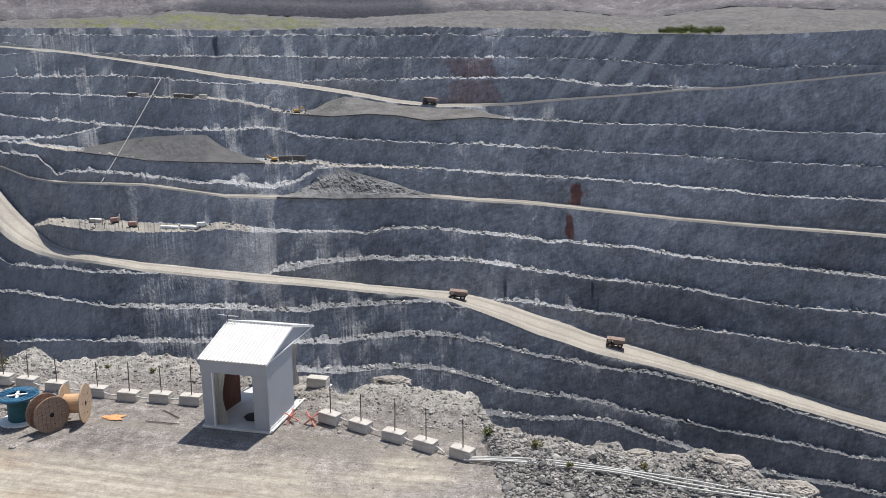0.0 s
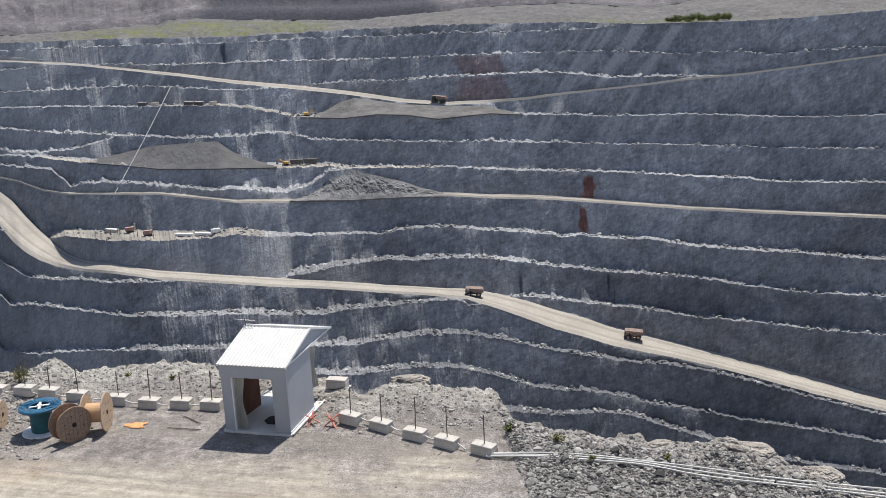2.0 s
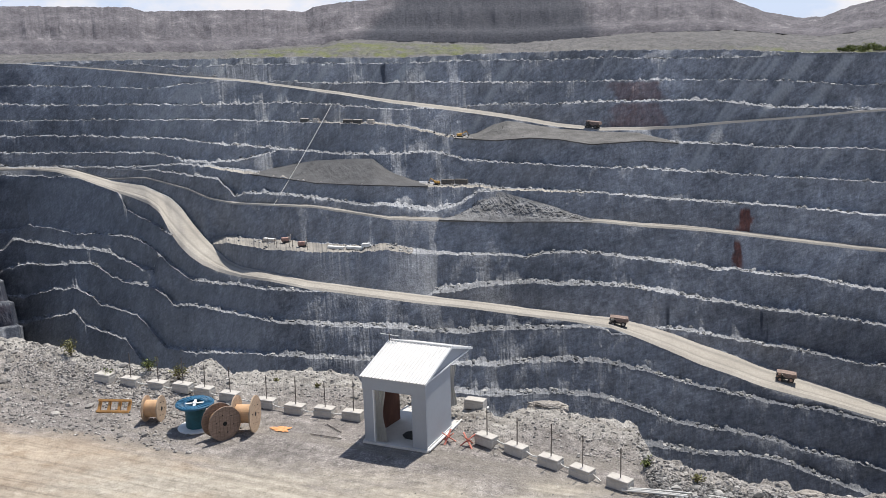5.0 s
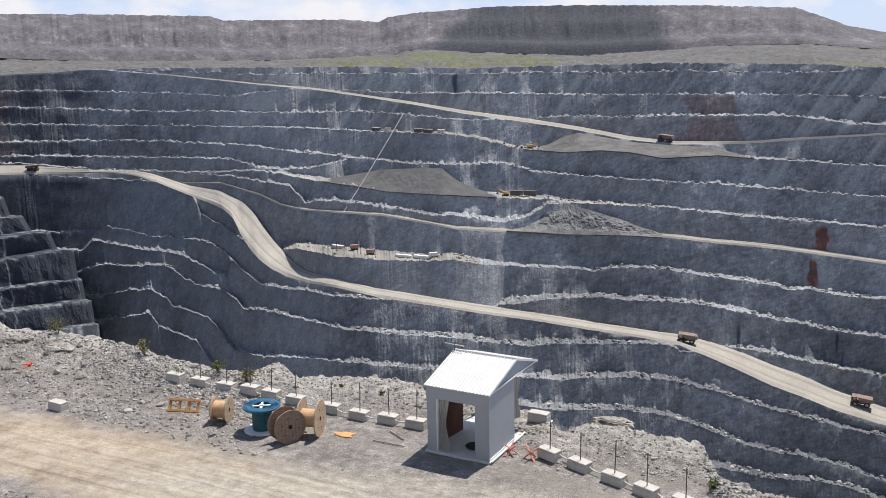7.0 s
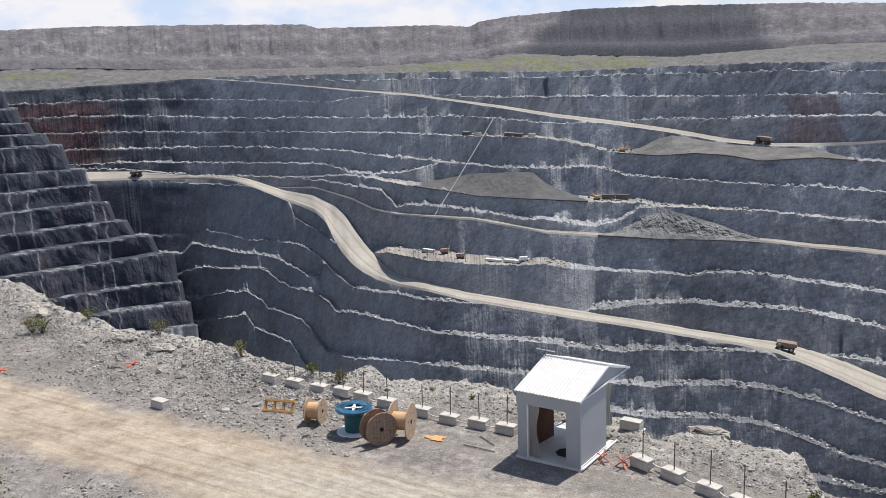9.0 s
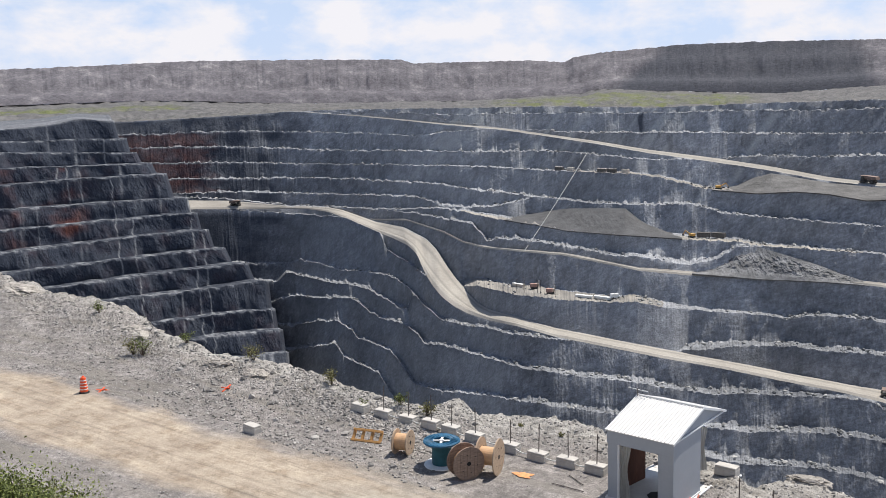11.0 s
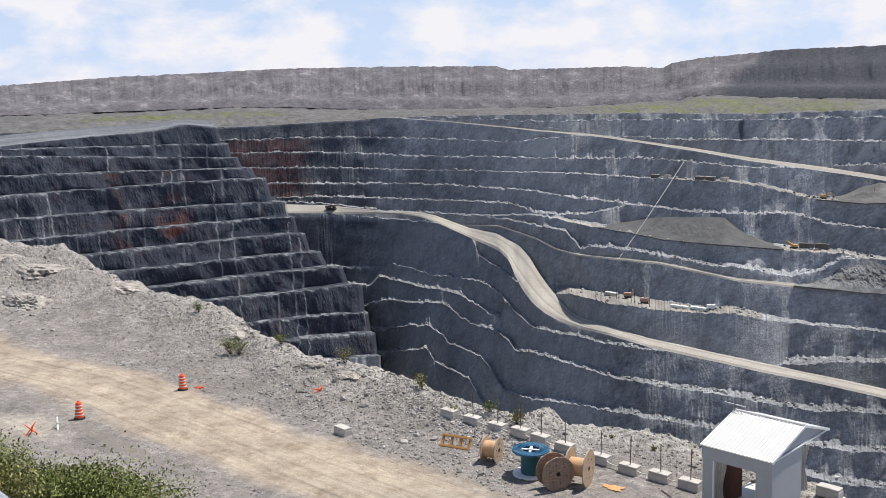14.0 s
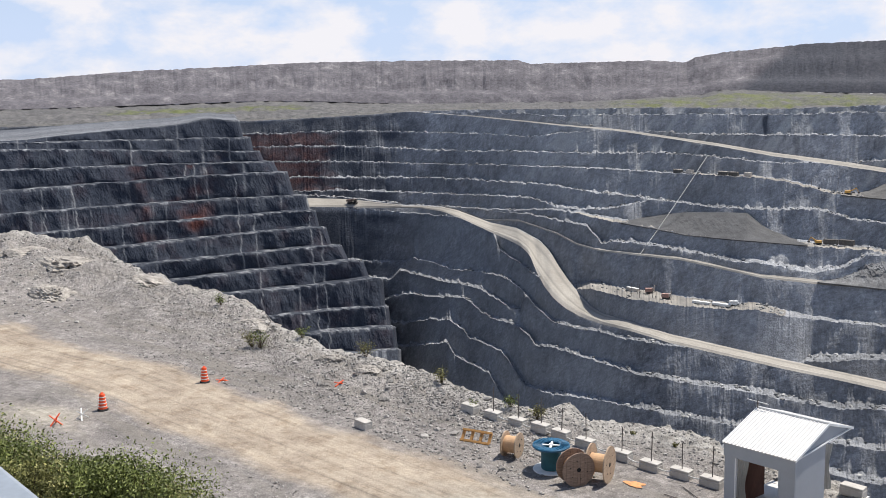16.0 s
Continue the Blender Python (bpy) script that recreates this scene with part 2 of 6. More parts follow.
SHELF_4 = [(-48.1, -3.78), (-42.2, -4.03), (-38.0, -4.18), (-34.6, -4.29), (-31.1, -4.49), (-27.6, -4.81), (-25.8, -4.97), (-24.1, -5.33), (-21.4, -5.65), (-19.3, -5.93), (-16.8, -6.30), (-13.5, -6.41), (-10.8, -6.36), (-8.8, -6.92), (-6.7, -7.10), (-3.3, -7.33), (-0.8, -7.46), (2.0, -7.54), (5.5, -7.73), (7.2, -7.85), (10.7, -7.97), (14.0, -8.02), (17.3, -8.18), (20.4, -8.24), (25.5, -8.19)]
SHELF_4B = [(-48.2, -4.62), (-41.5, -4.92), (-38.1, -4.98), (-34.6, -5.23), (-31.1, -5.43), (-27.6, -5.68), (-25.9, -6.21), (-24.8, -6.43), (-23.0, -6.43), (-21.5, -6.19), (-19.9, -5.78), (25.3, -6.41)]
SHELF_5 = [(-48.2, -4.95), (-41.6, -5.15), (-38.8, -5.40), (-37.1, -5.68), (-35.4, -5.92), (-33.3, -6.07), (-29.4, -6.41), (-26.0, -6.43), (-24.2, -6.78), (-23.1, -7.07), (-21.6, -7.38), (-20.1, -7.56), (-18.2, -7.92), (-15.6, -8.15), (-12.0, -8.43), (-8.2, -8.55), (-6.8, -8.75), (-3.3, -8.92), (-0.5, -9.02), (0.2, -9.13), (3.8, -9.40), (7.3, -9.54), (10.7, -9.67), (14.1, -9.91), (17.4, -10.03), (19.0, -10.18), (22.2, -10.16), (25.7, -10.07)]
SHELF_6A = [(-48.2, -5.35), (-34.6, -5.86), (-27.6, -6.72), (-24.1, -7.46), (-23.2, -8.51), (-22.3, -8.37), (-20.2, -8.61), (-17.0, -9.15), (-15.4, -9.47), (-13.7, -9.55), (-11.0, -10.00), (-10.3, -9.86), (-9.3, -9.62), (-8.2, -8.89), (-3.3, -8.64), (25.6, -9.53)]
ROAD_6 = [(-48.3, -6.29), (-34.7, -6.90), (-28.3, -7.13), (-25.9, -7.97), (-24.7, -8.62), (-23.3, -8.99), (-20.8, -9.25), (-18.6, -9.46), (-17.0, -9.78), (-13.8, -10.40), (-10.4, -10.65), (-6.9, -10.76), (-3.3, -10.73), (-0.5, -10.83), (2.0, -11.05), (5.6, -11.23), (7.3, -11.37), (10.8, -11.66), (14.2, -11.90), (17.6, -12.03), (20.8, -12.08), (25.9, -12.08)]
SHELF_7 = [(-48.7, -12.98), (-25.6, -14.05), (-24.7, -11.28), (-23.8, -11.27), (-21.7, -11.81), (-18.9, -12.17), (-15.6, -12.33), (-13.9, -12.26), (-12.2, -12.59), (-8.7, -12.75), (-6.2, -12.83), (-5.2, -12.96), (-4.1, -12.74), (-2.7, -12.66), (-0.5, -12.75), (2.0, -13.04), (5.6, -13.35), (6.3, -13.58), (7.4, -13.42), (9.1, -13.68), (11.6, -13.69), (14.4, -14.07), (17.7, -14.23), (20.9, -14.27), (23.2, -14.39), (26.1, -14.40)]
SHELF_8 = [(-48.7, -12.98), (-27.2, -17.38), (-14.1, -16.18), (-11.3, -15.12), (-9.9, -14.99), (-8.4, -14.77), (-7.0, -14.62), (-4.8, -14.54), (-3.4, -14.68), (-0.5, -14.61), (1.3, -14.72), (3.8, -15.05), (5.6, -15.34), (7.4, -15.43), (8.9, -15.70), (11.0, -15.78), (14.5, -15.93), (17.9, -16.36), (21.1, -16.55), (26.3, -16.38)]
SHELF_9 = [(-48.7, -12.98), (-27.4, -18.93), (0.2, -18.11), (2.4, -17.06), (4.6, -17.20), (7.5, -17.55), (9.3, -17.75), (11.1, -17.91), (14.6, -18.30), (18.0, -18.41), (21.3, -18.60), (24.5, -18.60), (26.6, -18.53)]
HAUL_ROAD = [(-44.01, -5.76), (-40.25, -5.92), (-37.13, -6.07), (-34.33, -6.19), (-33.1, -6.40), (-31.88, -6.88), (-30.13, -7.72), (-29.08, -8.20), (-28.21, -8.63), (-27.62, -9.23), (-27.24, -10.21), (-26.72, -11.19), (-26.13, -11.92), (-25.43, -12.48), (-24.55, -12.96), (-23.15, -13.43), (-21.41, -13.81), (-19.1, -14.43), (-15.8, -15.04), (-12.4, -15.61), (-8.8, -16.07), (-5.3, -16.56), (-1.6, -16.98), (0.2, -17.24), (2.0, -17.83), (3.9, -18.50), (5.7, -19.16), (7.5, -19.61), (9.4, -20.15), (11.2, -20.46), (13.0, -20.71), (14.8, -21.01), (18.3, -21.63), (21.7, -22.26), (24.9, -22.67), (27.1, -22.90)]
HAUL_INNER = [(-43.98, -5.35), (-41.77, -5.30), (-38.85, -5.48), (-37.12, -5.72), (-35.37, -5.95), (-33.27, -6.08), (-32.22, -6.31), (-30.12, -7.13), (-28.37, -7.51), (-26.98, -8.30), (-26.35, -9.00), (-25.83, -9.87), (-25.24, -10.74), (-24.54, -11.61), (-23.85, -12.30), (-23.15, -12.74), (-21.41, -13.19), (-19.0, -13.90), (-15.7, -14.50), (-12.3, -15.06), (-8.8, -15.55), (-5.2, -16.03), (-1.6, -16.42), (0.2, -16.57), (2.0, -16.89), (3.9, -17.39), (5.7, -17.94), (7.5, -18.44), (9.3, -18.95), (11.1, -19.34), (12.9, -19.74), (14.7, -20.11), (18.2, -20.75), (21.6, -21.30), (24.8, -21.83), (27.0, -22.05)]
LOW_0 = [(-48.00, -5.00), (-30.20, -7.00), (-29.50, -8.90), (-28.93, -9.28), (-28.22, -9.68), (-27.53, -10.31), (-26.82, -10.74)]
LOW_1 = [(-44.21, -9.45), (-40.41, -9.38), (-39.01, -9.24), (-37.25, -9.38), (-35.85, -9.57), (-34.95, -9.28), (-33.9, -9.49), (-32.49, -10.02), (-30.89, -10.23), (-29.55, -10.46), (-28.77, -10.82), (-27.9, -11.60), (-27.2, -12.47), (-26.32, -13.27), (-24.9, -13.68), (-23.5, -13.84), (-22.1, -14.23), (-19.1, -14.60), (-14.0, -14.82), (26.8, -20.79)]
LOW_1B = [(-44.32, -11.23), (-40.48, -10.84), (-39.07, -10.66), (-37.65, -10.44), (-36.41, -10.53), (-35.79, -9.99), (-34.45, -10.35), (-33.04, -10.77), (-31.98, -10.94), (-30.91, -11.21), (-30.03, -11.75), (-28.97, -12.39), (-28.27, -12.67), (-28.0, -11.77)]
LOW_2 = [(-44.37, -12.19), (-40.53, -11.91), (-38.41, -11.73), (-36.82, -11.80), (-35.56, -11.43), (-33.78, -11.66), (-32.0, -11.78), (-31.47, -11.96), (-30.77, -12.64), (-30.06, -13.07), (-28.46, -13.58), (-27.75, -14.20), (-27.33, -14.76), (-26.33, -14.86), (-20.9, -16.41), (-17.6, -16.84), (-14.2, -17.09), (-12.5, -17.32), (-9.3, -17.61), (-7.1, -17.43), (-2.7, -17.28), (-0.5, -17.23), (0.2, -17.59), (2.0, -17.58), (26.8, -20.79)]
LOW_3 = [(-44.45, -13.55), (-40.6, -13.29), (-38.46, -12.95), (-37.04, -13.01), (-35.62, -13.34), (-34.18, -13.05), (-32.75, -13.16), (-32.04, -13.62), (-31.52, -14.23), (-30.63, -14.59), (-29.56, -15.06), (-29.03, -15.65), (-28.1, -17.14), (-26.3, -17.72), (-24.2, -17.91), (-21.1, -18.37), (-17.8, -18.80), (-15.0, -19.10), (-12.2, -19.18), (-9.4, -19.57), (-7.2, -19.61), (-5.0, -19.41), (-2.8, -19.30), (-0.2, -19.33), (2.0, -19.70), (3.9, -20.10), (5.7, -20.47), (7.6, -20.75), (9.4, -21.00), (11.2, -21.17), (13.0, -21.18), (14.8, -21.38), (18.3, -21.93), (21.7, -22.48), (27.1, -23.14)]
LOW_4 = [(-44.51, -14.57), (-40.66, -14.49), (-37.8, -14.29), (-35.67, -14.73), (-32.97, -14.54), (-32.45, -15.35), (-31.38, -15.89), (-30.3, -16.43), (-29.2, -18.32), (-27.4, -19.09), (-21.2, -20.06), (-8.7, -21.32), (-7.3, -21.46), (-5.0, -21.31), (-3.5, -21.25), (-0.6, -21.40), (1.7, -21.92), (3.9, -22.57), (6.2, -22.92), (7.6, -22.89), (10.6, -23.24), (11.3, -23.49), (13.1, -23.62), (14.9, -23.79), (16.7, -24.00), (18.5, -24.16), (20.2, -24.27), (21.8, -24.25), (25.1, -24.46), (27.2, -24.38)]
LOW_5 = [(-49.0, -16.93), (-35.0, -18.00), (-29.3, -19.84), (-27.7, -20.93), (-7.3, -23.43), (2.4, -24.13), (5.8, -24.38), (8.8, -24.18), (10.6, -24.24), (13.2, -24.94), (15.0, -25.26), (18.6, -26.14), (27.5, -26.23)]
LOW_6 = [(-49.2, -19.20), (-29.3, -21.84), (-28.0, -23.22), (0.2, -26.33), (27.8, -28.58)]
DUMP_RIDGE = [(-56.8, 2.05), (-50.8, 2.46), (-41.1, 2.81), (-34.3, 2.81), (-28.2, 2.69), (-27.5, 2.44), (-20.7, 2.43), (-18.7, 2.29), (-18.3, 2.24), (-17.8, 2.52), (-16.2, 2.76), (-11.1, 3.05), (-6.1, 3.02), (0.5, 2.82), (5.8, 2.54), (8.2, 1.62), (8.4, 1.50), (10.6, 1.04), (10.8, 1.08), (11.6, 1.07), (13.1, 1.63), (16.3, 2.25), (19.7, 2.23)]
DUMP_FOOT = [(-56.9, 0.42), (-52.5, 0.47), (-44.6, 0.61), (-41.2, 0.54), (-34.4, 0.20), (-24.1, 0.11), (-17.4, 0.34), (-16.3, 0.61), (-6.0, 0.06), (2.1, 0.54), (6.8, 0.52), (11.7, -0.00), (16.7, 0.68), (24.6, 0.30)]

RIM_RANGE = [(-80, 1050), (-45, 1000), (-35, 980), (-27, 850), (-15, 750), (0, 690), (15, 640), (27, 600), (45, 560)]
BE = np.r_[np.linspace(-78, -61, 120, endpoint=False), np.linspace(-61, 30, 2100, endpoint=False), np.linspace(30, 44, 80)]
NB = len(BE)
FACE = np.tan(np.radians(along([(-78, 68), (-36, 68), (-30, 61), (-22, 59), (-14, 62), (-4, 66), (10, 70), (44, 71)], BE)))

order = [  # crest, berm width, is a road, never below / never above another crest
    ("top_berm", TOP_BERM, 9, 0, "ramp_high"), ("upper_a", UPPER_A, 9, 0, "ramp_high"), ("upper_b", UPPER_B, 13, 0, "ramp_high"),
    ("ramp_high", RAMP_HIGH, 26, 1, ""), ("end_a", END_A, 7, 0, ""), ("end_b", END_B, 8, 0, ""), ("shelf_3", SHELF_3, 13, 0, ""),
    ("shelf_4", SHELF_4, 8, 0, ""), ("shelf_4b", SHELF_4B, 8, 0, "shelf_5"), ("shelf_5", SHELF_5, 9, 0, ""), ("shelf_6a", SHELF_6A, 9, 0, "road_6"),
    ("road_6", ROAD_6, 14, 1, "haul_road"), ("shelf_7", SHELF_7, 9, 0, "haul_road"), ("shelf_8", SHELF_8, 9, 0, "haul_road"),
    ("shelf_9", SHELF_9, 8, 0, "haul_road"), ("haul_road", HAUL_ROAD, 25, 1, ""), ("low_0", LOW_0, 7, 0, ""), ("low_1", LOW_1, 8, 0, ""), ("low_1b", LOW_1B, 11, 0, ""), ("low_2", LOW_2, 8, 0, ""),
    ("low_3", LOW_3, 9, 0, ""), ("low_4", LOW_4, 9, 0, ""), ("low_5", LOW_5, 9, 0, ""), ("low_6", LOW_6, 9, 0, "")]
WIDER = {"shelf_5": [(-34, 9), (-26, 14), (-20, 40), (-15, 42), (-9, 20), (-3, 9)], "shelf_3": [(-30, 9), (-20, 16), (-12, 19), (-8, 30), (-5, 42), (0, 38), (3, 20), (6, 9)],
         "shelf_7": [(-26, 20), (-24.5, 32), (-17, 30), (-10, 9)], "upper_b": [(-4, 8), (0, 16), (12, 16), (16, 10)], "road_6": [(-24, 12), (-8, 16), (30, 15)],
         "haul_road": [(-36, 12), (-30, 22), (-25, 30), (-15, 24), (30, 26)]}
def soften(v, degrees=1.2):
    """A running mean along the bearing."""
    u = np.linspace(BE[0], BE[-1], 4000)
    n = max(3, int(degrees / (u[1] - u[0])) | 1)
    k = np.hanning(n + 2)[1:-1]
    return np.interp(BE, u, np.convolve(np.pad(np.interp(u, BE, v), n // 2, "edge"), k / k.sum(), "valid"))


base = {name: along(line, BE) for name, line, *_ in order}
breadth = {name: soften(along(WIDER[name], BE) if name in WIDER else width * along([(-38, 1.0), (-29, 1.3), (-23, 1.6), (-9, 1.5), (0, 1.0), (8, 0.7), (30, 0.6)], BE)) for name, _, width, *_ in order}
inner = {name: base[name] + np.degrees(breadth[name] * np.sin(np.radians(-base[name])) / (620 if name != "road_6" else 640)) for name in base}
inner["haul_road"] = along(HAUL_INNER, BE)
base["haul_road"], inner["haul_road"] = soften(base["haul_road"], 0.45), soften(inner["haul_road"], 0.45)
for name in ("low_1", "low_2", "low_3", "low_4"):
    breadth[name] = along([(-40, 8), (-27, 9), (-10, 9), (3, 6), (15, 5)], BE)
rag = BE * 6.0
r_rim = soften(along(RIM_RANGE, BE), 6) + 5 * fbm(BE * 0.9, 0 * BE, 3)
z_rim = LOOKOUT + r_rim * np.tan(np.radians(along(RIM, BE))) + 0.8 * fbm(rag, 0 * rag, 5)
crests, last = [("rim", r_rim, z_rim, None, None, 0)], along(RIM, BE)
for n_line, (name, line, width, is_road, floor) in enumerate(order):
    dip = base[name].copy()
    jag = 0.018 if is_road else 0.10
    dip = dip + jag * fbm(rag * (0.3 if is_road else 0.8), 0 * rag + 7.7 * n_line, 40 + 9 * n_line, 4, 0.6)
    low = -90 + 0 * BE
    if floor:
        low = np.maximum(low, inner[floor] if floor != "shelf_5" else base[floor])
        if floor in ("shelf_5", "road_6"):
            low = np.maximum(low, inner["haul_road"])
    if name == "road_6":
        low = np.where(BE < -27.5, inner["haul_road"], low)
    dip = np.minimum(np.maximum(dip, low), last)
    there = smooth_step(last - dip, 0.0, 0.10 if is_road else 0.45) * (1 if is_road else smooth_step(dip - low, 0.0, 0.25))
    ru, zu = crests[-1][1:3]
    # low slopes round the nose are set flatter so that they catch more sun
    face = FACE
    if name.startswith("low"):
        face = FACE + (math.tan(radians(53)) - FACE) * smooth_step(BE, -36.5, -34.5) * (1 - smooth_step(BE, -27, -22))
    t = np.tan(np.radians(dip))
    if is_road:                                    # the road's own dips give its inner edge; its tilt towards the pit, steepest at pad and bend, is shaped to fit the camera's view
        ti = np.tan(np.radians(np.clip(inner[name], dip + 0.01, last)))
        rt = (ru - (zu - LOOKOUT) / face) / (1 - ti / face)
        grade = 0.07 + 0.33 * (1 - smooth_step(BE, -36.5, -34)) * (name == "haul_road") + 0.20 * (smooth_step(BE, -32, -28.5) * (1 - smooth_step(BE, -24.5, -22)) if name == "haul_road" else 0)
        w = soften(np.clip((LOOKOUT + rt * ti - LOOKOUT - rt * t) / (grade - t), 0, None), 0.5)
        r = rt - w
    else:
        w = soften(breadth[name] * np.clip(1 + 0.3 * fbm(BE * 0.8, 0 * BE, 60 + n_line) + 0.3 * fbm(BE * 1.6, 0 * BE, 160 + n_line, 2), 0.3, 1.7) * there, 0.8)
        r = (ru - (zu - LOOKOUT) / face - w) / (1 - t / face)
    r = np.minimum(soften(r, 5.0), (ru - (zu - LOOKOUT) / 9.0) / (1 - t / 9.0) - 0.6 * w)
    r = soften(r, 1.0)
    z = LOOKOUT + r * t
    rt, zt = soften(np.minimum(r + w, ru - np.maximum(zu - z, 0) / 4.0), 1.0), z
    rt = np.maximum(rt, r)
    if is_road:
        zt = np.minimum(LOOKOUT + rt * ti, zu)
    crests.append((name, r, z, w, there, is_road, rt, zt))
    last = dip
PIT_FLOOR = float(np.median(crests[-1][2]))

rows, kinds, rust, pale, dark_haze, rut = [], [], [], [], [], []


def add_row(r, z, kind, **extra):
    rows.append(polar(BE, r, z))
    kinds.append(np.zeros(NB) + kind)
    for key, store in (("rust", rust), ("pale", pale), ("dark_haze", dark_haze), ("rut", rut)):
        store.append(np.zeros(NB) + extra.get(key, 0.0))


def spot(b, lo, hi, soft=0.6):
    return smooth_step(b, lo - soft, lo) * (1 - smooth_step(b, hi, hi + soft))


arc = np.radians(BE) * 650
# benches used as pads and side roads: from and to bearing, how far out they begin, how grey their soil is
PADS = {"shelf_5": (-24.5, -1.5, 0.45, 0.3), "shelf_3": (-17.5, 2.5, 0.25, 0.5), "shelf_7": (-25.2, -12.5, 0.15, 0.45)}
N_FACE, N_BERM = 8, 4
add_row(r_rim, z_rim, 0)
for k in range(1, len(crests)):
    name, r, z, w, there, is_road, rt, zt = crests[k]      # rt, zt: toe of the face above
    ru, zu = crests[k - 1][1:3]
    heap = there * (1 - is_road) * (name not in ("shelf_5", "shelf_7", "shelf_3")) * np.clip(fbm(rag * 0.5, 0 * rag + k, 300 + k, 3, 0.55) + 0.05, 0, 1) * np.minimum(2.6, 0.25 * (zu - zt))
    for j in range(1, N_FACE + 1):
        s = j / N_FACE
        zz = zu + (zt - zu) * s
        rr = ru + (rt - ru) * s
        ins = math.sin(math.pi * s) ** 0.6 * there
        slant = arc - zz * (0.5 + 0.2 * value_noise(arc / 60, zz / 200, 905))
        crag = 1.5 * fbm(slant / 15, zz / 40 + 0.3 * k, 500, 3, 0.4) + 0.6 * fbm(slant / 3.0, zz / 16, 700 + k, 3, 0.5) + 0.2 * fbm(arc / 1.3, zz / 2.5, 800 + k, 2)
        if name in ("low_0", "low_1"):
            crag = crag * (0.25 + 0.75 * smooth_step(BE, -31, -25))
        zz2 = zz + heap * smooth_step(s, 0.55, 1.0)
        streak = np.clip(fbm(slant / 5.0, zz / 90, 900, 3, 0.6) - 0.12, 0, 1) * 4.0 * smooth_step(value_noise(slant / 22, zz / 90, 906), 0.38, 0.7)
        upper = name in ("top_berm", "upper_a", "upper_b", "ramp_high", "end_b", "shelf_3", "shelf_4")
        p = np.clip(streak, 0, 1) * (spot(BE, -27, 14, 4) if upper else 0.12 * spot(BE, -34, 40)) * 0.8
        if name.startswith("low"):                   # dust streaks spilt over the nose below the bend, on an even paler base
            p = p + spot(BE, -34.5, -23, 2.0) * (0.26 + 0.4 * np.clip(fbm(slant / 4.0, zz / 50, 915, 4, 0.6), 0, 1))
        else:
            p = p + 0.09 * spot(BE, -28, -6, 5.0) + 0.10 * spot(BE, -28, -16, 4.0)
        ru_mask = 0
        if name in ("road_6", "shelf_7", "shelf_6a"):
            ru_mask = 0.85 * spot(BE + 0.35 * fbm(zz / 5, arc / 2.5, 77, 4), 8.0 - 0.3 * s if name == "road_6" else 7.5, 8.25 if name == "road_6" else 7.75, 0.2) * (s > 0.15)
        if name in ("upper_b", "ramp_high"):
            ru_mask = 0.45 * spot(BE + 0.8 * fbm(zz / 5, arc / 6, 78), 0.5, 2.6, 0.7)
        if name in ("end_b", "shelf_3", "shelf_4", "shelf_4b"):
            ru_mask = 0.5 * spot(BE + 1.5 * fbm(zz / 6, arc / 9, 79), -44.5, -40.5, 1.6) * np.clip(0.75 + 0.7 * fbm(arc / 6, zz / 5, 81), 0, 1)
        wt = np.clip(fbm(arc / 6, zz / 30, 910, 3) - 0.3, 0, 1) * 3 * (spot(BE, -14, -6, 2) if name in ("upper_a", "upper_b") else spot(BE, 1.5, 10, 2) if name in ("haul_road", "shelf_9") else 0)
        # faces left of about bearing -34 are darkened, fill and rock alike
        left_dark = 0.85 if name in ("low_0", "low_1") else 0.75 if name.startswith("low") else 0.8
        wt = wt + np.clip(left_dark + 0.35 * fbm(arc / 12, zz / 14, 930, 4), 0, 1) * (1 - smooth_step(BE + 2 * fbm(zz / 12, arc / 30, 940, 2), -38.5, -34))
        if name.startswith("low") or name == "shelf_9":     # darker rock deep in the pit
            wt = wt + np.clip(0.3 + 0.25 * fbm(arc / 15, zz / 15, 950, 3), 0, 1) * smooth_step(BE, 2, 12)
        add_row(rr + crag * ins, zz2, 0, pale=p, rust=np.clip(ru_mask, 0, 1), dark_haze=np.clip(wt, 0, 0.8))
    n_berm = 9 if name in WIDER else N_BERM
    for j in range(1, n_berm + 1):
        s = j / n_berm
        rough = (0.15 if is_road else 0.35 if name in WIDER else 0.9) * fbm(arc / 3.0, (s * w) / 3.0 + k * 3, 1100 + k, 4, 0.65) * (1 - 0.3 * s) * there
        lip = is_road * there * (0.9 if s > 0.7 and s < 0.99 else 0.0)
        ruts = 0.38 * is_road * (abs((s * 4.5) % 2 - 1) < 0.45)
        if name == "ramp_high":                      # little used past its low point: dark gravel
            ruts = ruts + (1 - ruts) * smooth_step(BE, 1.0, 3.0)
        if name == "road_6":
            ruts = np.clip(ruts + 0.25 + 0.5 * fbm(arc / 20, 0 * arc + s * 2, 990, 3), 0, 1)
        if name == "haul_road":                      # the pad is white, the way from it to the bend grey
            ruts = np.clip(ruts + 0.45 * spot(BE, -37.5, -33, 1.0) - 0.4 * spot(BE, -45, -39, 1.0), 0, 1)
        kind = is_road
        if name in PADS:
            lo, hi, first, soil = PADS[name]
            kind = 1 * (spot(BE + 0.5 * fbm(arc / 6, 0 * arc + s, 995, 3), lo, hi, 0.4) > 0.5) * (s > first)
            ruts = np.clip(soil + 0.5 * fbm(arc / 9, 0 * arc + 2 * s, 997, 4), 0, 1)
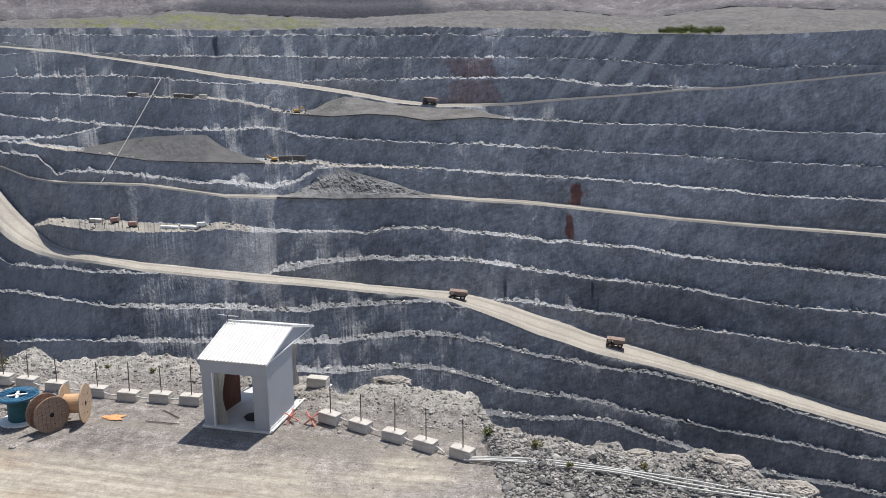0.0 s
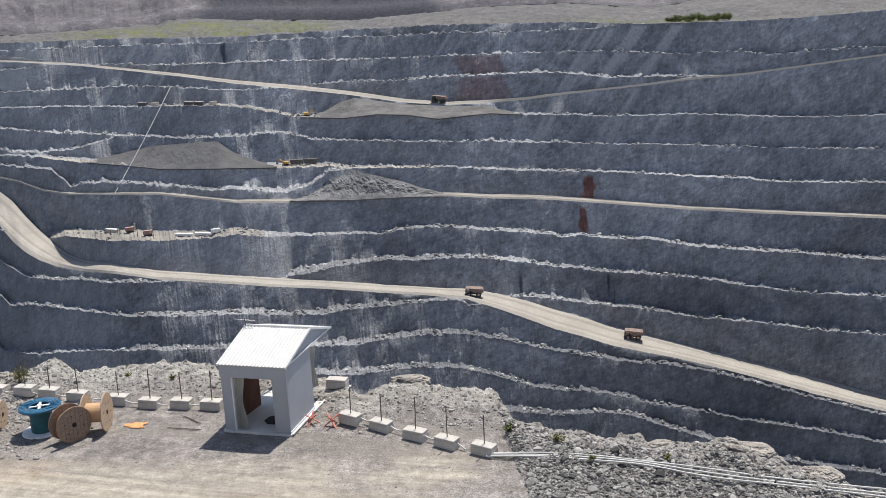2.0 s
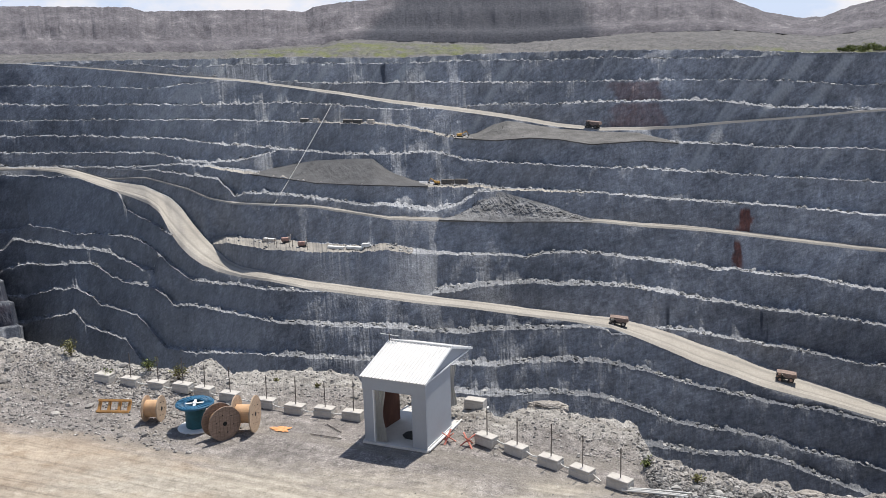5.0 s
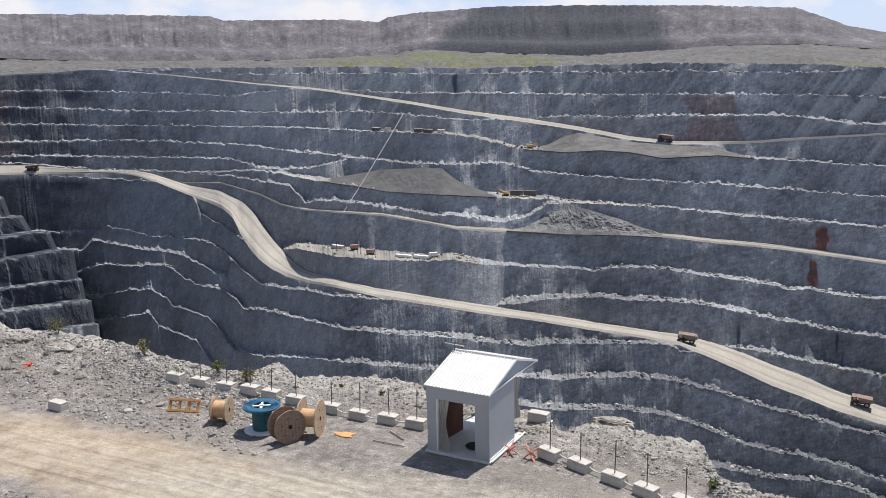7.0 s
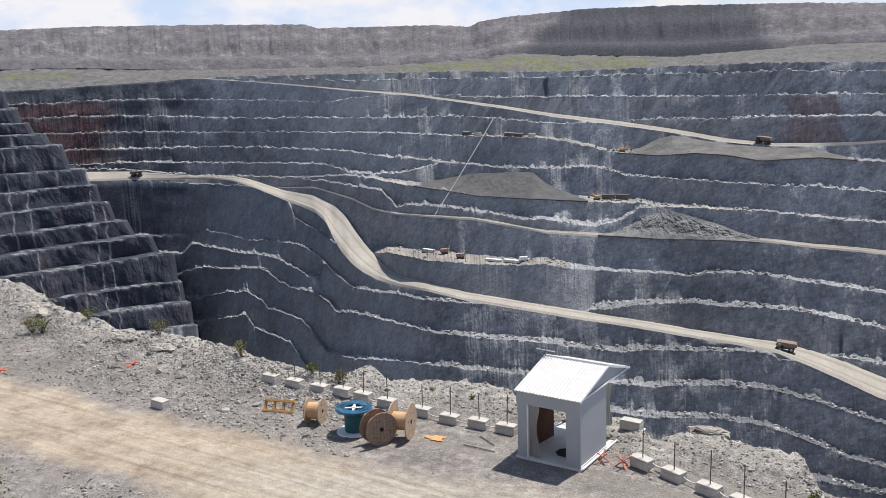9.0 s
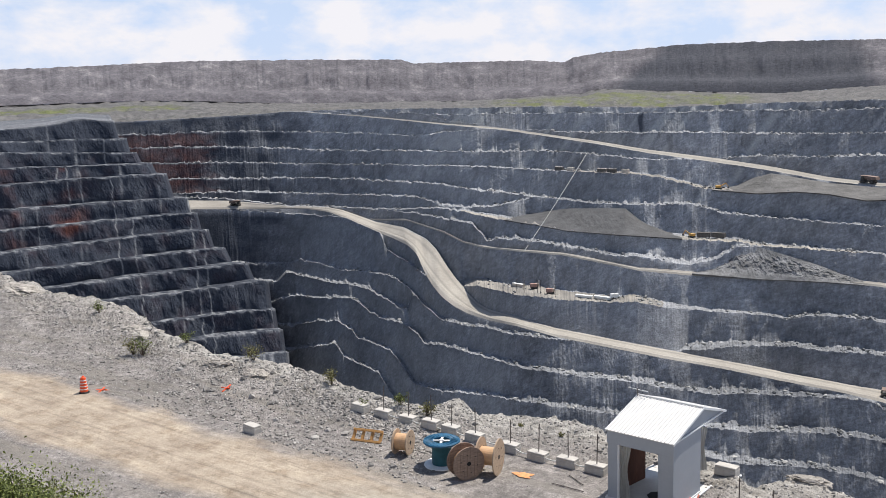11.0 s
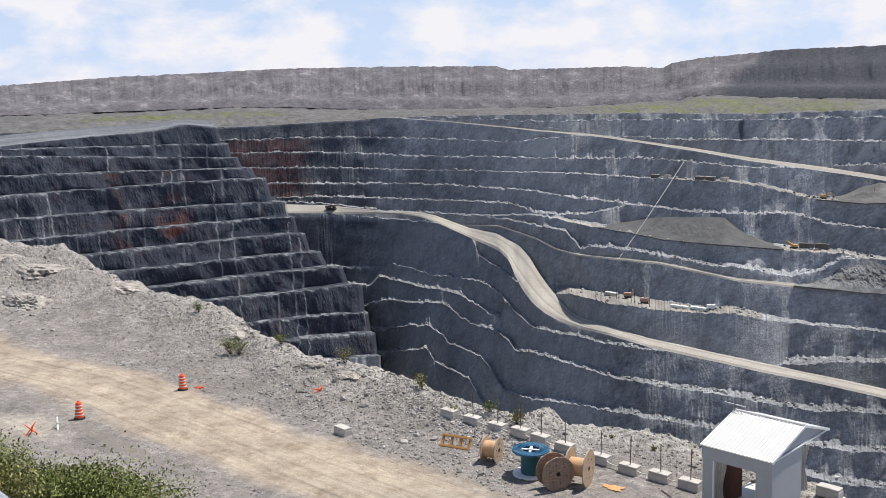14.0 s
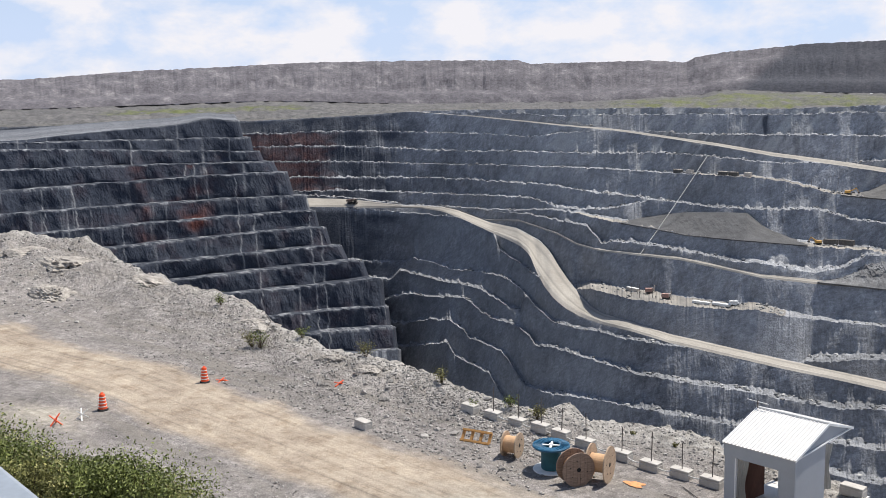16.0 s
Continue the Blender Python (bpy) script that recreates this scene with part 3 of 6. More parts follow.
        add_row(rt + (r - rt) * s, zt + (z - zt) * s + heap * (1 - smooth_step(s, 0, 0.55)) + rough + lip, kind, rut=ruts, dark_haze=0.45 * name.startswith("low") * smooth_step(BE, -12, 2))
# the pit's floor, in towards the near side
name, r, z, *_ = crests[-1]
add_row(r - 30, z * 0.3 + PIT_FLOOR * 0.7, 0)
add_row(np.minimum(r - 60, 260), PIT_FLOOR + 0 * r, 0)
add_row(0 * r + 110, PIT_FLOOR + 0 * r, 0)
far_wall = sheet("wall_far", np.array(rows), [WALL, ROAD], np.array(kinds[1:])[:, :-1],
                 [("rust", np.array(rust)), ("pale", np.array(pale)), ("dark_haze", np.array(dark_haze)), ("rut", np.array(rut))])
tagged(far_wall, "terraced dark blue-grey rock wall of an open-pit mine with dusty ramps", "pit wall", kind="structure")

# ---------------------------------------------------------------- the headland wall
# For each bench crest, from the rim down: the bearing at which the headland turns away, its dip there and at bearing -58.
HEAD = [(-45.6, -0.55, -1.13), (-45.0, -1.55, -1.45), (-44.5, -2.40, -1.82), (-43.7, -3.05, -2.94), (-42.9, -3.70, -4.10), (-41.8, -5.18, -5.38), (-41.3, -6.12, -6.67),
        (-40.7, -7.18, -7.93), (-39.8, -8.33, -9.13), (-38.5, -9.33, -10.38), (-37.3, -10.49, -11.63), (-37.0, -12.2, -12.95), (-36.6, -13.5, -14.3), (-36.3, -14.9, -15.7)]
HN, TURN = 900, 60
h_far = np.r_[np.linspace(0, 1, HN), np.ones(TURN)]             # 0 at bearing -80, 1 at the turn
h_back = np.r_[np.zeros(HN), np.linspace(0, 1, TURN + 1)[1:]]   # 0 to 1 while the wall runs back
hu = np.r_[np.linspace(0, 480, HN), 480 + np.linspace(0, 120, TURN)]
hrows, h_rust, h_pale, h_dark_haze = [], [], [], []


def head_line(k):
    end, dip_end, dip_left = HEAD[k]
    b = -80 + (end + 80) * h_far + 1.1 * np.sqrt(h_back) - 0.7 * h_back
    dip = dip_left + (dip_end - dip_left) * (np.minimum(b, end) + 58) / (end + 58)
    if k == 0:
        dip = dip + 0.25 * np.exp(-((b + 47.2) / 1.3) ** 2) - 0.18 * smooth_step(b, -52, -58)
    dip = dip + (0.07 if k else 0.04) * fbm(hu / 16, 0 * hu, 2000 + 7 * k, 5, 0.6)
    r = along([(-80, 715), (-69, 690), (-57, 700), (-50, 722), (-44, 745), (-36, 760)], b) - 12.0 * k + 1.5 * fbm(hu / 14, 0 * hu, 2050 + k, 3)
    r = r + 12 * h_back + 230 * h_back ** 2
    return b, r, LOOKOUT + r * np.tan(np.radians(dip))


def head_row(b, r, z, rust_=0, pale_=0, dark_haze_=0):
    hrows.append(polar(b, r, z))
    for store, v in ((h_rust, rust_), (h_pale, pale_), (h_dark_haze, dark_haze_)):
        store.append(np.zeros(HN + TURN) + v)


b0, r0, z0 = head_line(0)
head_row(b0 - 0.2, r0 + 260, z0 + 4, dark_haze_=0.6)
head_row(b0 - 0.1, r0 + 30, z0 + 0.6, dark_haze_=0.35)
head_row(b0, r0, z0, dark_haze_=0.2)
falls = [(-47.3, 4, 5), (-48.0, 4, 5), (-48.5, 4, 4), (-45.6, 5, 9), (-44.6, 7, 11), (-41.3, 6, 13), (-40.6, 8, 13), (-54.8, 5, 6), (-56.5, 5, 7), (-51.5, 2, 3), (-45.9, 2, 3), (-52.3, 7, 9)]
for k in range(1, len(HEAD)):
    b1, r1, z1 = head_line(k)
    berm = 6.5 * np.clip(1 + 0.8 * fbm(hu / 20, 0 * hu, 2075 + k, 3), 0.2, 1.8) * (1 - h_back)
    rt, zt = r1 + berm, z1 + 0.5
    for j in range(1, 9):
        q = j / 8
        b, r, zz = b0 + (b1 - b0) * 0.3 * q, r0 + (rt - r0) * q, z0 + (zt - z0) * q
        ha = np.radians(b) * 710 + 120 * h_back
        crag = (2.0 * fbm(ha / 14, zz / 16, 2100 + k, 3) + 1.0 * fbm(ha / 3.2, zz / 6, 2200 + k, 4, 0.65)) * math.sin(math.pi * q) ** 0.5
        drip = np.clip(fbm(ha / 2.2, zz / 60, 2300, 3, 0.6) - 0.33, 0, 1) * 2.2 * value_noise(ha / 25, zz / 25, 2400) ** 2
        for fb, first, final in falls:
            if first <= k <= final:
                drip = drip + 0.8 * np.exp(-((b - fb - 0.12 * fbm(zz / 5 + fb, 0 * zz, 2450, 2) - 0.05 * (k - first)) / 0.035) ** 2)
        rst = np.clip(fbm(ha / 22, zz / 15, 2500, 3) + 0.15, 0, 1) * 1.3 * spot(b, -50.5, -48, 1.5) * (4 <= k <= 7) + 0.15 * np.clip(fbm(ha / 9, zz / 9, 2550, 3), 0, 1) * (k > 2)
        # this darkening covers wet rock and also stands in for the wall's shade
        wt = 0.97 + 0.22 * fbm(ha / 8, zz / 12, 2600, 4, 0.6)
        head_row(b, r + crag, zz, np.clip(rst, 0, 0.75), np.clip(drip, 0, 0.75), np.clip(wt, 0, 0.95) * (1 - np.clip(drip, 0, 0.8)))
    for j in range(1, 4):
        q = j / 3
        chips = np.clip(fbm(hu / 3, 0 * hu + q * 3, 2650 + k, 4, 0.7) + 0.02, 0, 1) * 2.2
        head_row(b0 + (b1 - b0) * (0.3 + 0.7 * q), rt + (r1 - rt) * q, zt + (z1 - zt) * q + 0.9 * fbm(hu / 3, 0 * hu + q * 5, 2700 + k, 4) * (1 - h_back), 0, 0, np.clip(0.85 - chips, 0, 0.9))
    b0, r0, z0 = b1, r1, z1
head_row(b0, r0 - 60, 0 * r0 + PIT_FLOOR, dark_haze_=0.8)
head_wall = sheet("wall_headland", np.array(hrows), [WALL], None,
                  [("rust", np.array(h_rust)), ("pale", np.array(h_pale)), ("dark_haze", np.array(h_dark_haze)), ("rut", np.array(h_dark_haze) * 0)])
tagged(head_wall, "dark terraced rock headland with pale water streaks and rust stains", "pit wall", kind="structure")

# ---------------------------------------------------------------- plateau and waste dumps beyond the pit
m_, n_, l_, p_ = mat("plateau_ground", 0.95)
pf = noise_node(n_, l_, 0.03, 6, 0.65)
pg = noise_node(n_, l_, 0.16, 7, 0.75)
pc = mix_node(n_, l_, 0.7, ramp_node(n_, l_, pf, [(0.3, (0.085, 0.083, 0.086)), (0.7, (0.165, 0.158, 0.152))]), ramp_node(n_, l_, pg, [(0.3, grey(0.35)), (0.7, grey(1.6))]), "MULTIPLY")
pc = mix_node(n_, l_, attr_node(n_, "grass"), pc, ramp_node(n_, l_, pg, [(0.3, (0.07, 0.085, 0.03)), (0.7, (0.17, 0.18, 0.075))]))
l_.new(pc, p_.inputs["Base Color"])
bump_node(n_, l_, p_, pg, 0.8, 1.5)
PLATEAU = m_

m_, n_, l_, p_ = mat("waste_rock", 0.95)
df = noise_node(n_, l_, 0.04, 7, 0.75, (1, 1, 0.8))
dg = noise_node(n_, l_, 0.22, 5, 0.75)
rill = noise_node(n_, l_, 0.035, 5, 0.7, (1, 1, 0.12))
dc = mix_node(n_, l_, 0.8, ramp_node(n_, l_, df, [(0.3, (0.095, 0.088, 0.10)), (0.55, (0.165, 0.155, 0.168)), (0.75, (0.34, 0.32, 0.32))]), ramp_node(n_, l_, dg, [(0.3, grey(0.6)), (0.72, grey(1.4))]), "MULTIPLY")
dc = mix_node(n_, l_, 0.4, dc, ramp_node(n_, l_, rill, [(0.3, grey(0.7)), (0.6, grey(1.1)), (0.72, grey(1.7))]), "MULTIPLY")
# a soft cloud shadow is painted into the dump's colour here
dc = mix_node(n_, l_, attr_node(n_, "cloud_shade"), dc, mix_node(n_, l_, 0.8, (0.052, 0.056, 0.070), ramp_node(n_, l_, dg, [(0.3, grey(0.6)), (0.7, grey(1.5))]), "MULTIPLY"))
l_.new(dc, p_.inputs["Base Color"])
bump_node(n_, l_, p_, dg, 0.9, 2.0)
DUMP = m_

PB = np.linspace(-78, 44, 1100)
pr0 = np.interp(PB, BE, r_rim)
pz0 = np.interp(PB, BE, z_rim)
FOOT_R = 1500.0
foot_z = LOOKOUT + FOOT_R * np.tan(np.radians(along(DUMP_FOOT, PB)))
prow, grass = [], []
for s in np.linspace(0, 1, 60):
    s2 = s ** 1.4
    r = pr0 + (FOOT_R + 40 - pr0) * s2
    z = pz0 + (foot_z - pz0) * s2 + (3.5 * fbm(PB * 2.2, r / 30, 31, 4, 0.6)) * min(1, s * 6)
    prow.append(polar(PB, r, z))
    ring = smooth_step(r, pr0 + 20, pr0 + 60) * (1 - smooth_step(r, 1150, 1400))
    ring2 = smooth_step(r, pr0 + 4, pr0 + 12) * (1 - smooth_step(r, pr0 + 40, pr0 + 90))
    fld = spot(PB, -21, -9, 2.5) * ring + spot(PB, 8, 15, 2) * ring2 * 0.9 + spot(PB, -52, -42, 1.5) * 1.1 * smooth_step(r, 1200, 1240) * (1 - smooth_step(r, 1320, 1380)) + 0.10 * ring2
    grass.append(np.clip(fld * (0.55 + 1.1 * fbm(PB * 1.5, r / 60, 33, 4)), 0, 1))
plateau = sheet("ground_plateau", np.array(prow), [PLATEAU], None, [("grass", np.array(grass))], True)
tagged(plateau, "grey stony plateau with strips of green grass beyond the pit", "ground", kind="structure")

ridge = along(DUMP_RIDGE, PB)
RIDGE_R = 1640.0
ridge_z = LOOKOUT + RIDGE_R * np.tan(np.radians(ridge)) + 1.5 * fbm(PB * 5, 0 * PB, 35, 4)
drow, cloud_shade = [], []
for s in np.linspace(0, 1, 26):
    gully = 9 * fbm(PB * 1.6, 0 * PB + s * 1.5, 37, 4) * math.sin(math.pi * s)
    shelf = 0.06 * math.sin(s * 2 * math.pi * 2)
    drow.append(polar(PB, FOOT_R + (RIDGE_R - FOOT_R) * s + gully, foot_z + (ridge_z - foot_z) * (s + shelf * (1 - s)) ))
    # where the painted cloud shadow lies on the slope
    cloud_shade.append(0.9 * smooth_step(spot(PB, -14.0 + 2.5 * s, -2.0 - 1.5 * s, 2.5) + 0.35 * fbm(PB * 0.7, 0 * PB + s * 1.2, 39, 4), 0.15, 0.95))
for extra, drop in ((60, 2), (700, 6), (1500, 70)):
    drow.append(polar(PB, RIDGE_R + extra + 0 * PB, ridge_z - drop))
    cloud_shade.append(cloud_shade[-1])
dump = sheet("backdrop_dump", np.array(drow), [DUMP], None, [("cloud_shade", np.array(cloud_shade))])
tagged(dump, "long flat-topped waste rock dumps on the skyline", "hill", kind="structure")

# ---------------------------------------------------------------- the near side: lookout mound, yard, rock edge
EDGE = [(-78, 135), (-65, 122), (-57.7, 113), (-54.7, 105), (-53.2, 97), (-51.6, 86), (-50, 78), (-47, 72), (-44.4, 65), (-43.8, 60.5), (-40.1, 54.4), (-35.2, 49.8),
        (-31.5, 45.9), (-29.5, 43.9), (-27.4, 42.4), (-25.5, 44.4), (-24.3, 42.2), (-21.2, 41.8), (-17.7, 40.6), (-16.2, 39.8), (-9.3, 37.1), (-7.3, 34.8),
        (-3.9, 36.4), (-1.3, 35.0), (1.6, 34.8), (2.4, 33.2), (3.1, 31.4), (6.2, 30.7), (11, 30.8), (12.1, 30), (16.8, 30.4), (20.2, 29.5), (23.1, 28.8), (30, 27.5), (44, 26)]
NC = 1500
NBE = np.linspace(-78, 44, NC)
edge_r = along(EDGE, NBE) + 0.35 * fbm(NBE * 1.5, 0 * NBE, 51, 4, 0.6)
k_ = np.hanning(121) / np.hanning(121).sum()
edge_soft = np.convolve(np.pad(along(EDGE, NBE), 60, "edge"), k_, "valid")
TRACK = [(-95, 44), (-75, 37.5), (-56.2, 33.8), (-44.4, 33.1), (-32.3, 30.6), (-24.0, 28.9), (-18.4, 27.8), (-12, 26.2), (-4, 24.3), (8, 22)]
tk = np.array(TRACK, float)


def track_distance(x, y):
    d = np.full(x.shape, 1e9)
    for (ax, ay), (bx, by) in zip(tk[:-1], tk[1:]):
        ex, ey = bx - ax, by - ay
        s = np.clip(((x - ax) * ex + (y - ay) * ey) / (ex * ex + ey * ey), 0, 1)
        h = np.hypot(x - ax - s * ex, y - ay - s * ey)
        d = np.minimum(d, h)
    return d


def mound(r, b):
    """The lookout's bank: steep ahead, gentler on one side."""
    fall = along([(-80, 0.36), (-56, 0.36), (-52, 0.45), (-46, 0.62), (-42, 0.74), (44, 0.74)], b)
    return np.clip(13.1 - np.maximum(r - 2.5, 0) * fall, 0, None)


def yard_height(x, y, r, b, er):
    """The near ground's height: level yard, a rough bank towards the pit's edge."""
    inside = np.where(er - r < 3, er - r, np.minimum(3 + (er - r - 3) * 3, np.maximum(np.interp(b, NBE, edge_soft) - r, 3)))
    z = 0.06 * fbm(x / 3.0, y / 3.0, 53, 4)
    bank = along([(-78, 3.0), (-57, 2.2), (-50, 1.6), (-44, 1.1), (-36, 0.9), (-28, 0.5), (-20, 0.35), (-8, 0.3), (-5, 0.5), (4, 0.4), (20, 0.5), (44, 0.6)], b)
    wide = along([(-78, 60), (-57, 45), (-50, 22), (-44, 16), (-36, 9), (-28, 5), (-20, 4), (0, 3.5), (8, 4), (44, 5)], b)
    q = 1 - smooth_step(inside, 0.2 * wide, wide)
    z = z + bank * q * (0.8 + 0.5 * fbm(x / 5.0, y / 5.0, 54, 4)) + q * 0.35 * fbm(x / 1.3, y / 1.3, 55, 5, 0.62)
    z = z + 2.0 * q * np.clip(fbm(x / 7.0, y / 7.0, 56, 3) - 0.25, 0, 1) * smooth_step(b, -60, -25) * 0.4
    return z + mound(r, b), q


nrows, a_track, a_rub, a_sand, a_uv = [], [], [], [], []
inner = np.r_[0.0, 0.5, 2.5, 5, 9, 13, 17, 19.5, 21]
steps = np.linspace(0, 1, 150)
for r0 in inner[:-1]:
    r = r0 + 0 * NBE
    g = polar(NBE, r, 0.0)
    z, q = yard_height(g[..., 0], g[..., 1], r, NBE, edge_r)
    g[..., 2] = z
    nrows.append(g), a_track.append(0 * r), a_rub.append(0.5 + 0 * r), a_sand.append(0 * r)
for s in steps:
    r = 21 + (edge_r - 21) * s
    g = polar(NBE, r, 0.0)
    z, q = yard_height(g[..., 0], g[..., 1], r, NBE, edge_r)
    g[..., 2] = z
    nrows.append(g)
    d = track_distance(g[..., 0], g[..., 1]) + 0.9 * fbm(g[..., 0] / 4, g[..., 1] / 4, 57, 4)
    a_track.append(np.clip(1 - smooth_step(d, 0.7, 3.9), 0, 1) * along([(-18, 1.0), (-11, 0.6), (0, 0.45)], g[..., 0]))
    close = 1 - smooth_step(edge_r - r + 0.8 * fbm(g[..., 0] / 2, g[..., 1] / 2, 63, 4), 0.8, 3.2)
    a_rub.append(np.clip(q * (0.25 + 0.75 * close) * along([(2, 1.0), (4, 0.55), (30, 0.45)], NBE), 0, 1))
    gx, gy = g[..., 0], g[..., 1]
    verge = np.exp(-(((gx + 41.5) / 3.5) ** 2 + ((gy - 26.5) / 1.6) ** 2)) + np.exp(-(((gx + 1.3) / 1.6) ** 2 + ((gy - 28.6) / 1.0) ** 2)) + 1.2 * np.exp(-(((gx + 12) / 9.0) ** 2 + ((gy - 27.6) / 2.3) ** 2))
    a_sand.append(np.clip(1.5 * verge * (0.75 + 0.9 * fbm(gx / 1.9, gy / 0.7, 71, 5, 0.6)) - 0.2, 0, 1))
zl = nrows[-1][..., 2]
for out, down in ((0.15, 0.15), (0.5, 0.9), (0.9, 2.2), (1.6, 4.5), (3.5, 11), (6, 15), (14, 15.5), (19, 31), (27, 31.5), (32, 47), (44, 80), (60, 130), (75, PIT_FLOOR * -1 + 2)):
    r = edge_r + out + 0.6 * fbm(NBE * 2.0, 0 * NBE + down, 58, 4) * min(1.0, out)
    nrows.append(polar(NBE, r, zl * max(0.0, 1 - down / 15) - down + 0.3 * fbm(NBE * 4, 0 * NBE + down * 3, 59, 3)))
    a_track.append(0 * r), a_rub.append(1 + 0 * r), a_sand.append(0 * r)


def yard_material():
    m, n, l, p = mat("yard_gravel", 0.95)
    level = slope_of(n, l)
    big = noise_node(n, l, 0.35, 5, 0.6)
    mid = noise_node(n, l, 2.2, 6, 0.7)
    fine = noise_node(n, l, 16.0, 4, 0.75)
    gravel = mix_node(n, l, 0.8, ramp_node(n, l, big, [(0.3, (0.172, 0.156, 0.147)), (0.7, (0.31, 0.284, 0.267))]), ramp_node(n, l, fine, [(0.3, grey(0.35)), (0.52, grey(1.0)), (0.70, grey(2.0))]), "MULTIPLY")
    gravel = mix_node(n, l, 0.85, gravel, ramp_node(n, l, mid, [(0.3, grey(0.45)), (0.5, grey(0.95)), (0.68, grey(1.5))]), "MULTIPLY")
    rub = mix_node(n, l, 0.8, ramp_node(n, l, mid, [(0.3, (0.19, 0.178, 0.163)), (0.52, (0.37, 0.35, 0.32)), (0.75, (0.54, 0.51, 0.47))]), ramp_node(n, l, fine, [(0.3, grey(0.7)), (0.7, grey(1.2))]), "MULTIPLY")
    dust = mix_node(n, l, 0.7, ramp_node(n, l, big, [(0.3, (0.295, 0.240, 0.188)), (0.7, (0.455, 0.382, 0.298))]), ramp_node(n, l, mid, [(0.3, grey(0.8)), (0.7, grey(1.15))]), "MULTIPLY")
    c = mix_node(n, l, attr_node(n, "rubble"), gravel, rub)
    ta = n.new("ShaderNodeAttribute")
    ta.attribute_name = "lane"
    lanes = noise_node(n, l, 1.0, 5, 0.65, (0.05, 3.4, 1.0), ta.outputs["Vector"])
    mud = noise_node(n, l, 1.0, 5, 0.65, (0.06, 0.9, 1.0), ta.outputs["Vector"])
    c = mix_node(n, l, ramp_node(n, l, mud, [(0.5, grey(0)), (0.62, grey(0.75))]), c, mix_node(n, l, 0.8, (0.22, 0.20, 0.175), ramp_node(n, l, fine, [(0.3, grey(0.6)), (0.7, grey(1.3))]), "MULTIPLY"))
    dust = mix_node(n, l, 0.85, dust, ramp_node(n, l, lanes, [(0.28, (0.55, 0.55, 0.56)), (0.45, grey(0.95)), (0.7, grey(1.2))]), "MULTIPLY")
    blot = noise_node(n, l, 0.9, 6, 0.7)
    dust = mix_node(n, l, 0.8, dust, ramp_node(n, l, blot, [(0.36, (0.68, 0.63, 0.58)), (0.5, grey(1.0)), (0.66, grey(1.1))]), "MULTIPLY")
    worn = noise_node(n, l, 1.0, 5, 0.65, (0.25, 1.1, 1.0), ta.outputs["Vector"])
    edge = n.new("ShaderNodeMath")
    edge.operation = "MULTIPLY_ADD"
    l.new(worn, edge.inputs[0])
    edge.inputs[1].default_value = 0.9
    l.new(attr_node(n, "track"), edge.inputs[2])
    c = mix_node(n, l, ramp_node(n, l, edge.outputs[0], [(0.55, grey(0)), (1.2, grey(1))]), c, dust)
    sandy = mix_node(n, l, 0.9, ramp_node(n, l, mid, [(0.3, (0.30, 0.27, 0.22)), (0.7, (0.52, 0.47, 0.40))]), ramp_node(n, l, lanes, [(0.3, grey(0.6)), (0.55, grey(1.0))]), "MULTIPLY")
    c = mix_node(n, l, attr_node(n, "sand"), c, sandy)
    l.new(c, p.inputs["Base Color"])
    bump_node(n, l, p, mid, 0.9, 0.16)
    return m


YARD = yard_material()
yard = sheet("ground", np.array(nrows), [YARD], None, [("track", np.array(a_track)), ("rubble", np.array(a_rub)), ("sand", np.array(a_sand))])
ng = np.array(nrows)
lane = np.zeros(ng.shape)
lane_s = np.r_[0, np.cumsum(np.hypot(*np.diff(tk, axis=0).T))]
best = np.full(ng.shape[:2], 1e9)
for k, ((ax, ay), (bx_, by_)) in enumerate(zip(tk[:-1], tk[1:])):
    ex, ey = bx_ - ax, by_ - ay
    ln = math.hypot(ex, ey)
    s = np.clip(((ng[..., 0] - ax) * ex + (ng[..., 1] - ay) * ey) / ln**2, -0.02, 1.02)
    side = ((ng[..., 0] - ax) * -ey + (ng[..., 1] - ay) * ex) / ln
    h = np.hypot(ng[..., 0] - ax - s * ex, ng[..., 1] - ay - s * ey)
    near_ = h < best
    best = np.where(near_, h, best)
    lane[..., 0] = np.where(near_, lane_s[k] + s * ln, lane[..., 0])
    lane[..., 1] = np.where(near_, side, lane[..., 1])
yard.data.attributes.new("lane", "FLOAT_VECTOR", "POINT").data.foreach_set("vector", lane.reshape(-1).astype(np.float32))
tagged(yard, "grey gravel yard with a dusty track and rocky pit edge", "ground", kind="structure")

# ground behind the lookout and round the rest of the horizon
BB = np.linspace(44, 282, 120)
brow = []
for r0 in (0.0, 0.5, 2.5, 5, 9, 13, 17, 21, 40, 80, 160, 400, 900, 1800, 3200):
    r = r0 + 0 * BB
    g = polar(BB, r, 0.0)
    g[..., 2] = mound(r, np.where(BB > 200, -80.0 + 36.0 * smooth_step(BB, 282, 240), 44.0)) + min(1.0, r0 / 60) * 1.2 * fbm(g[..., 0] / 30, g[..., 1] / 30, 61, 3)
    brow.append(g)
behind = sheet("ground_behind", np.array(brow), [PLATEAU], None, [("grass", np.zeros((15, 120)))], True)
tagged(behind, "stony level ground behind the lookout", "ground", kind="structure")


# ---------------------------------------------------------------- tools for things
def part(name, bm, material, parent, label=""):
    """Links a bmesh as one mesh object under a thing or a part."""
    me = bpy.data.meshes.new(name)
    bm.to_mesh(me)
    bm.free()
    me.materials.append(material)
    ob = new(name, me)
    ob.parent = parent
    if label:
        ob["label"] = label
    return ob


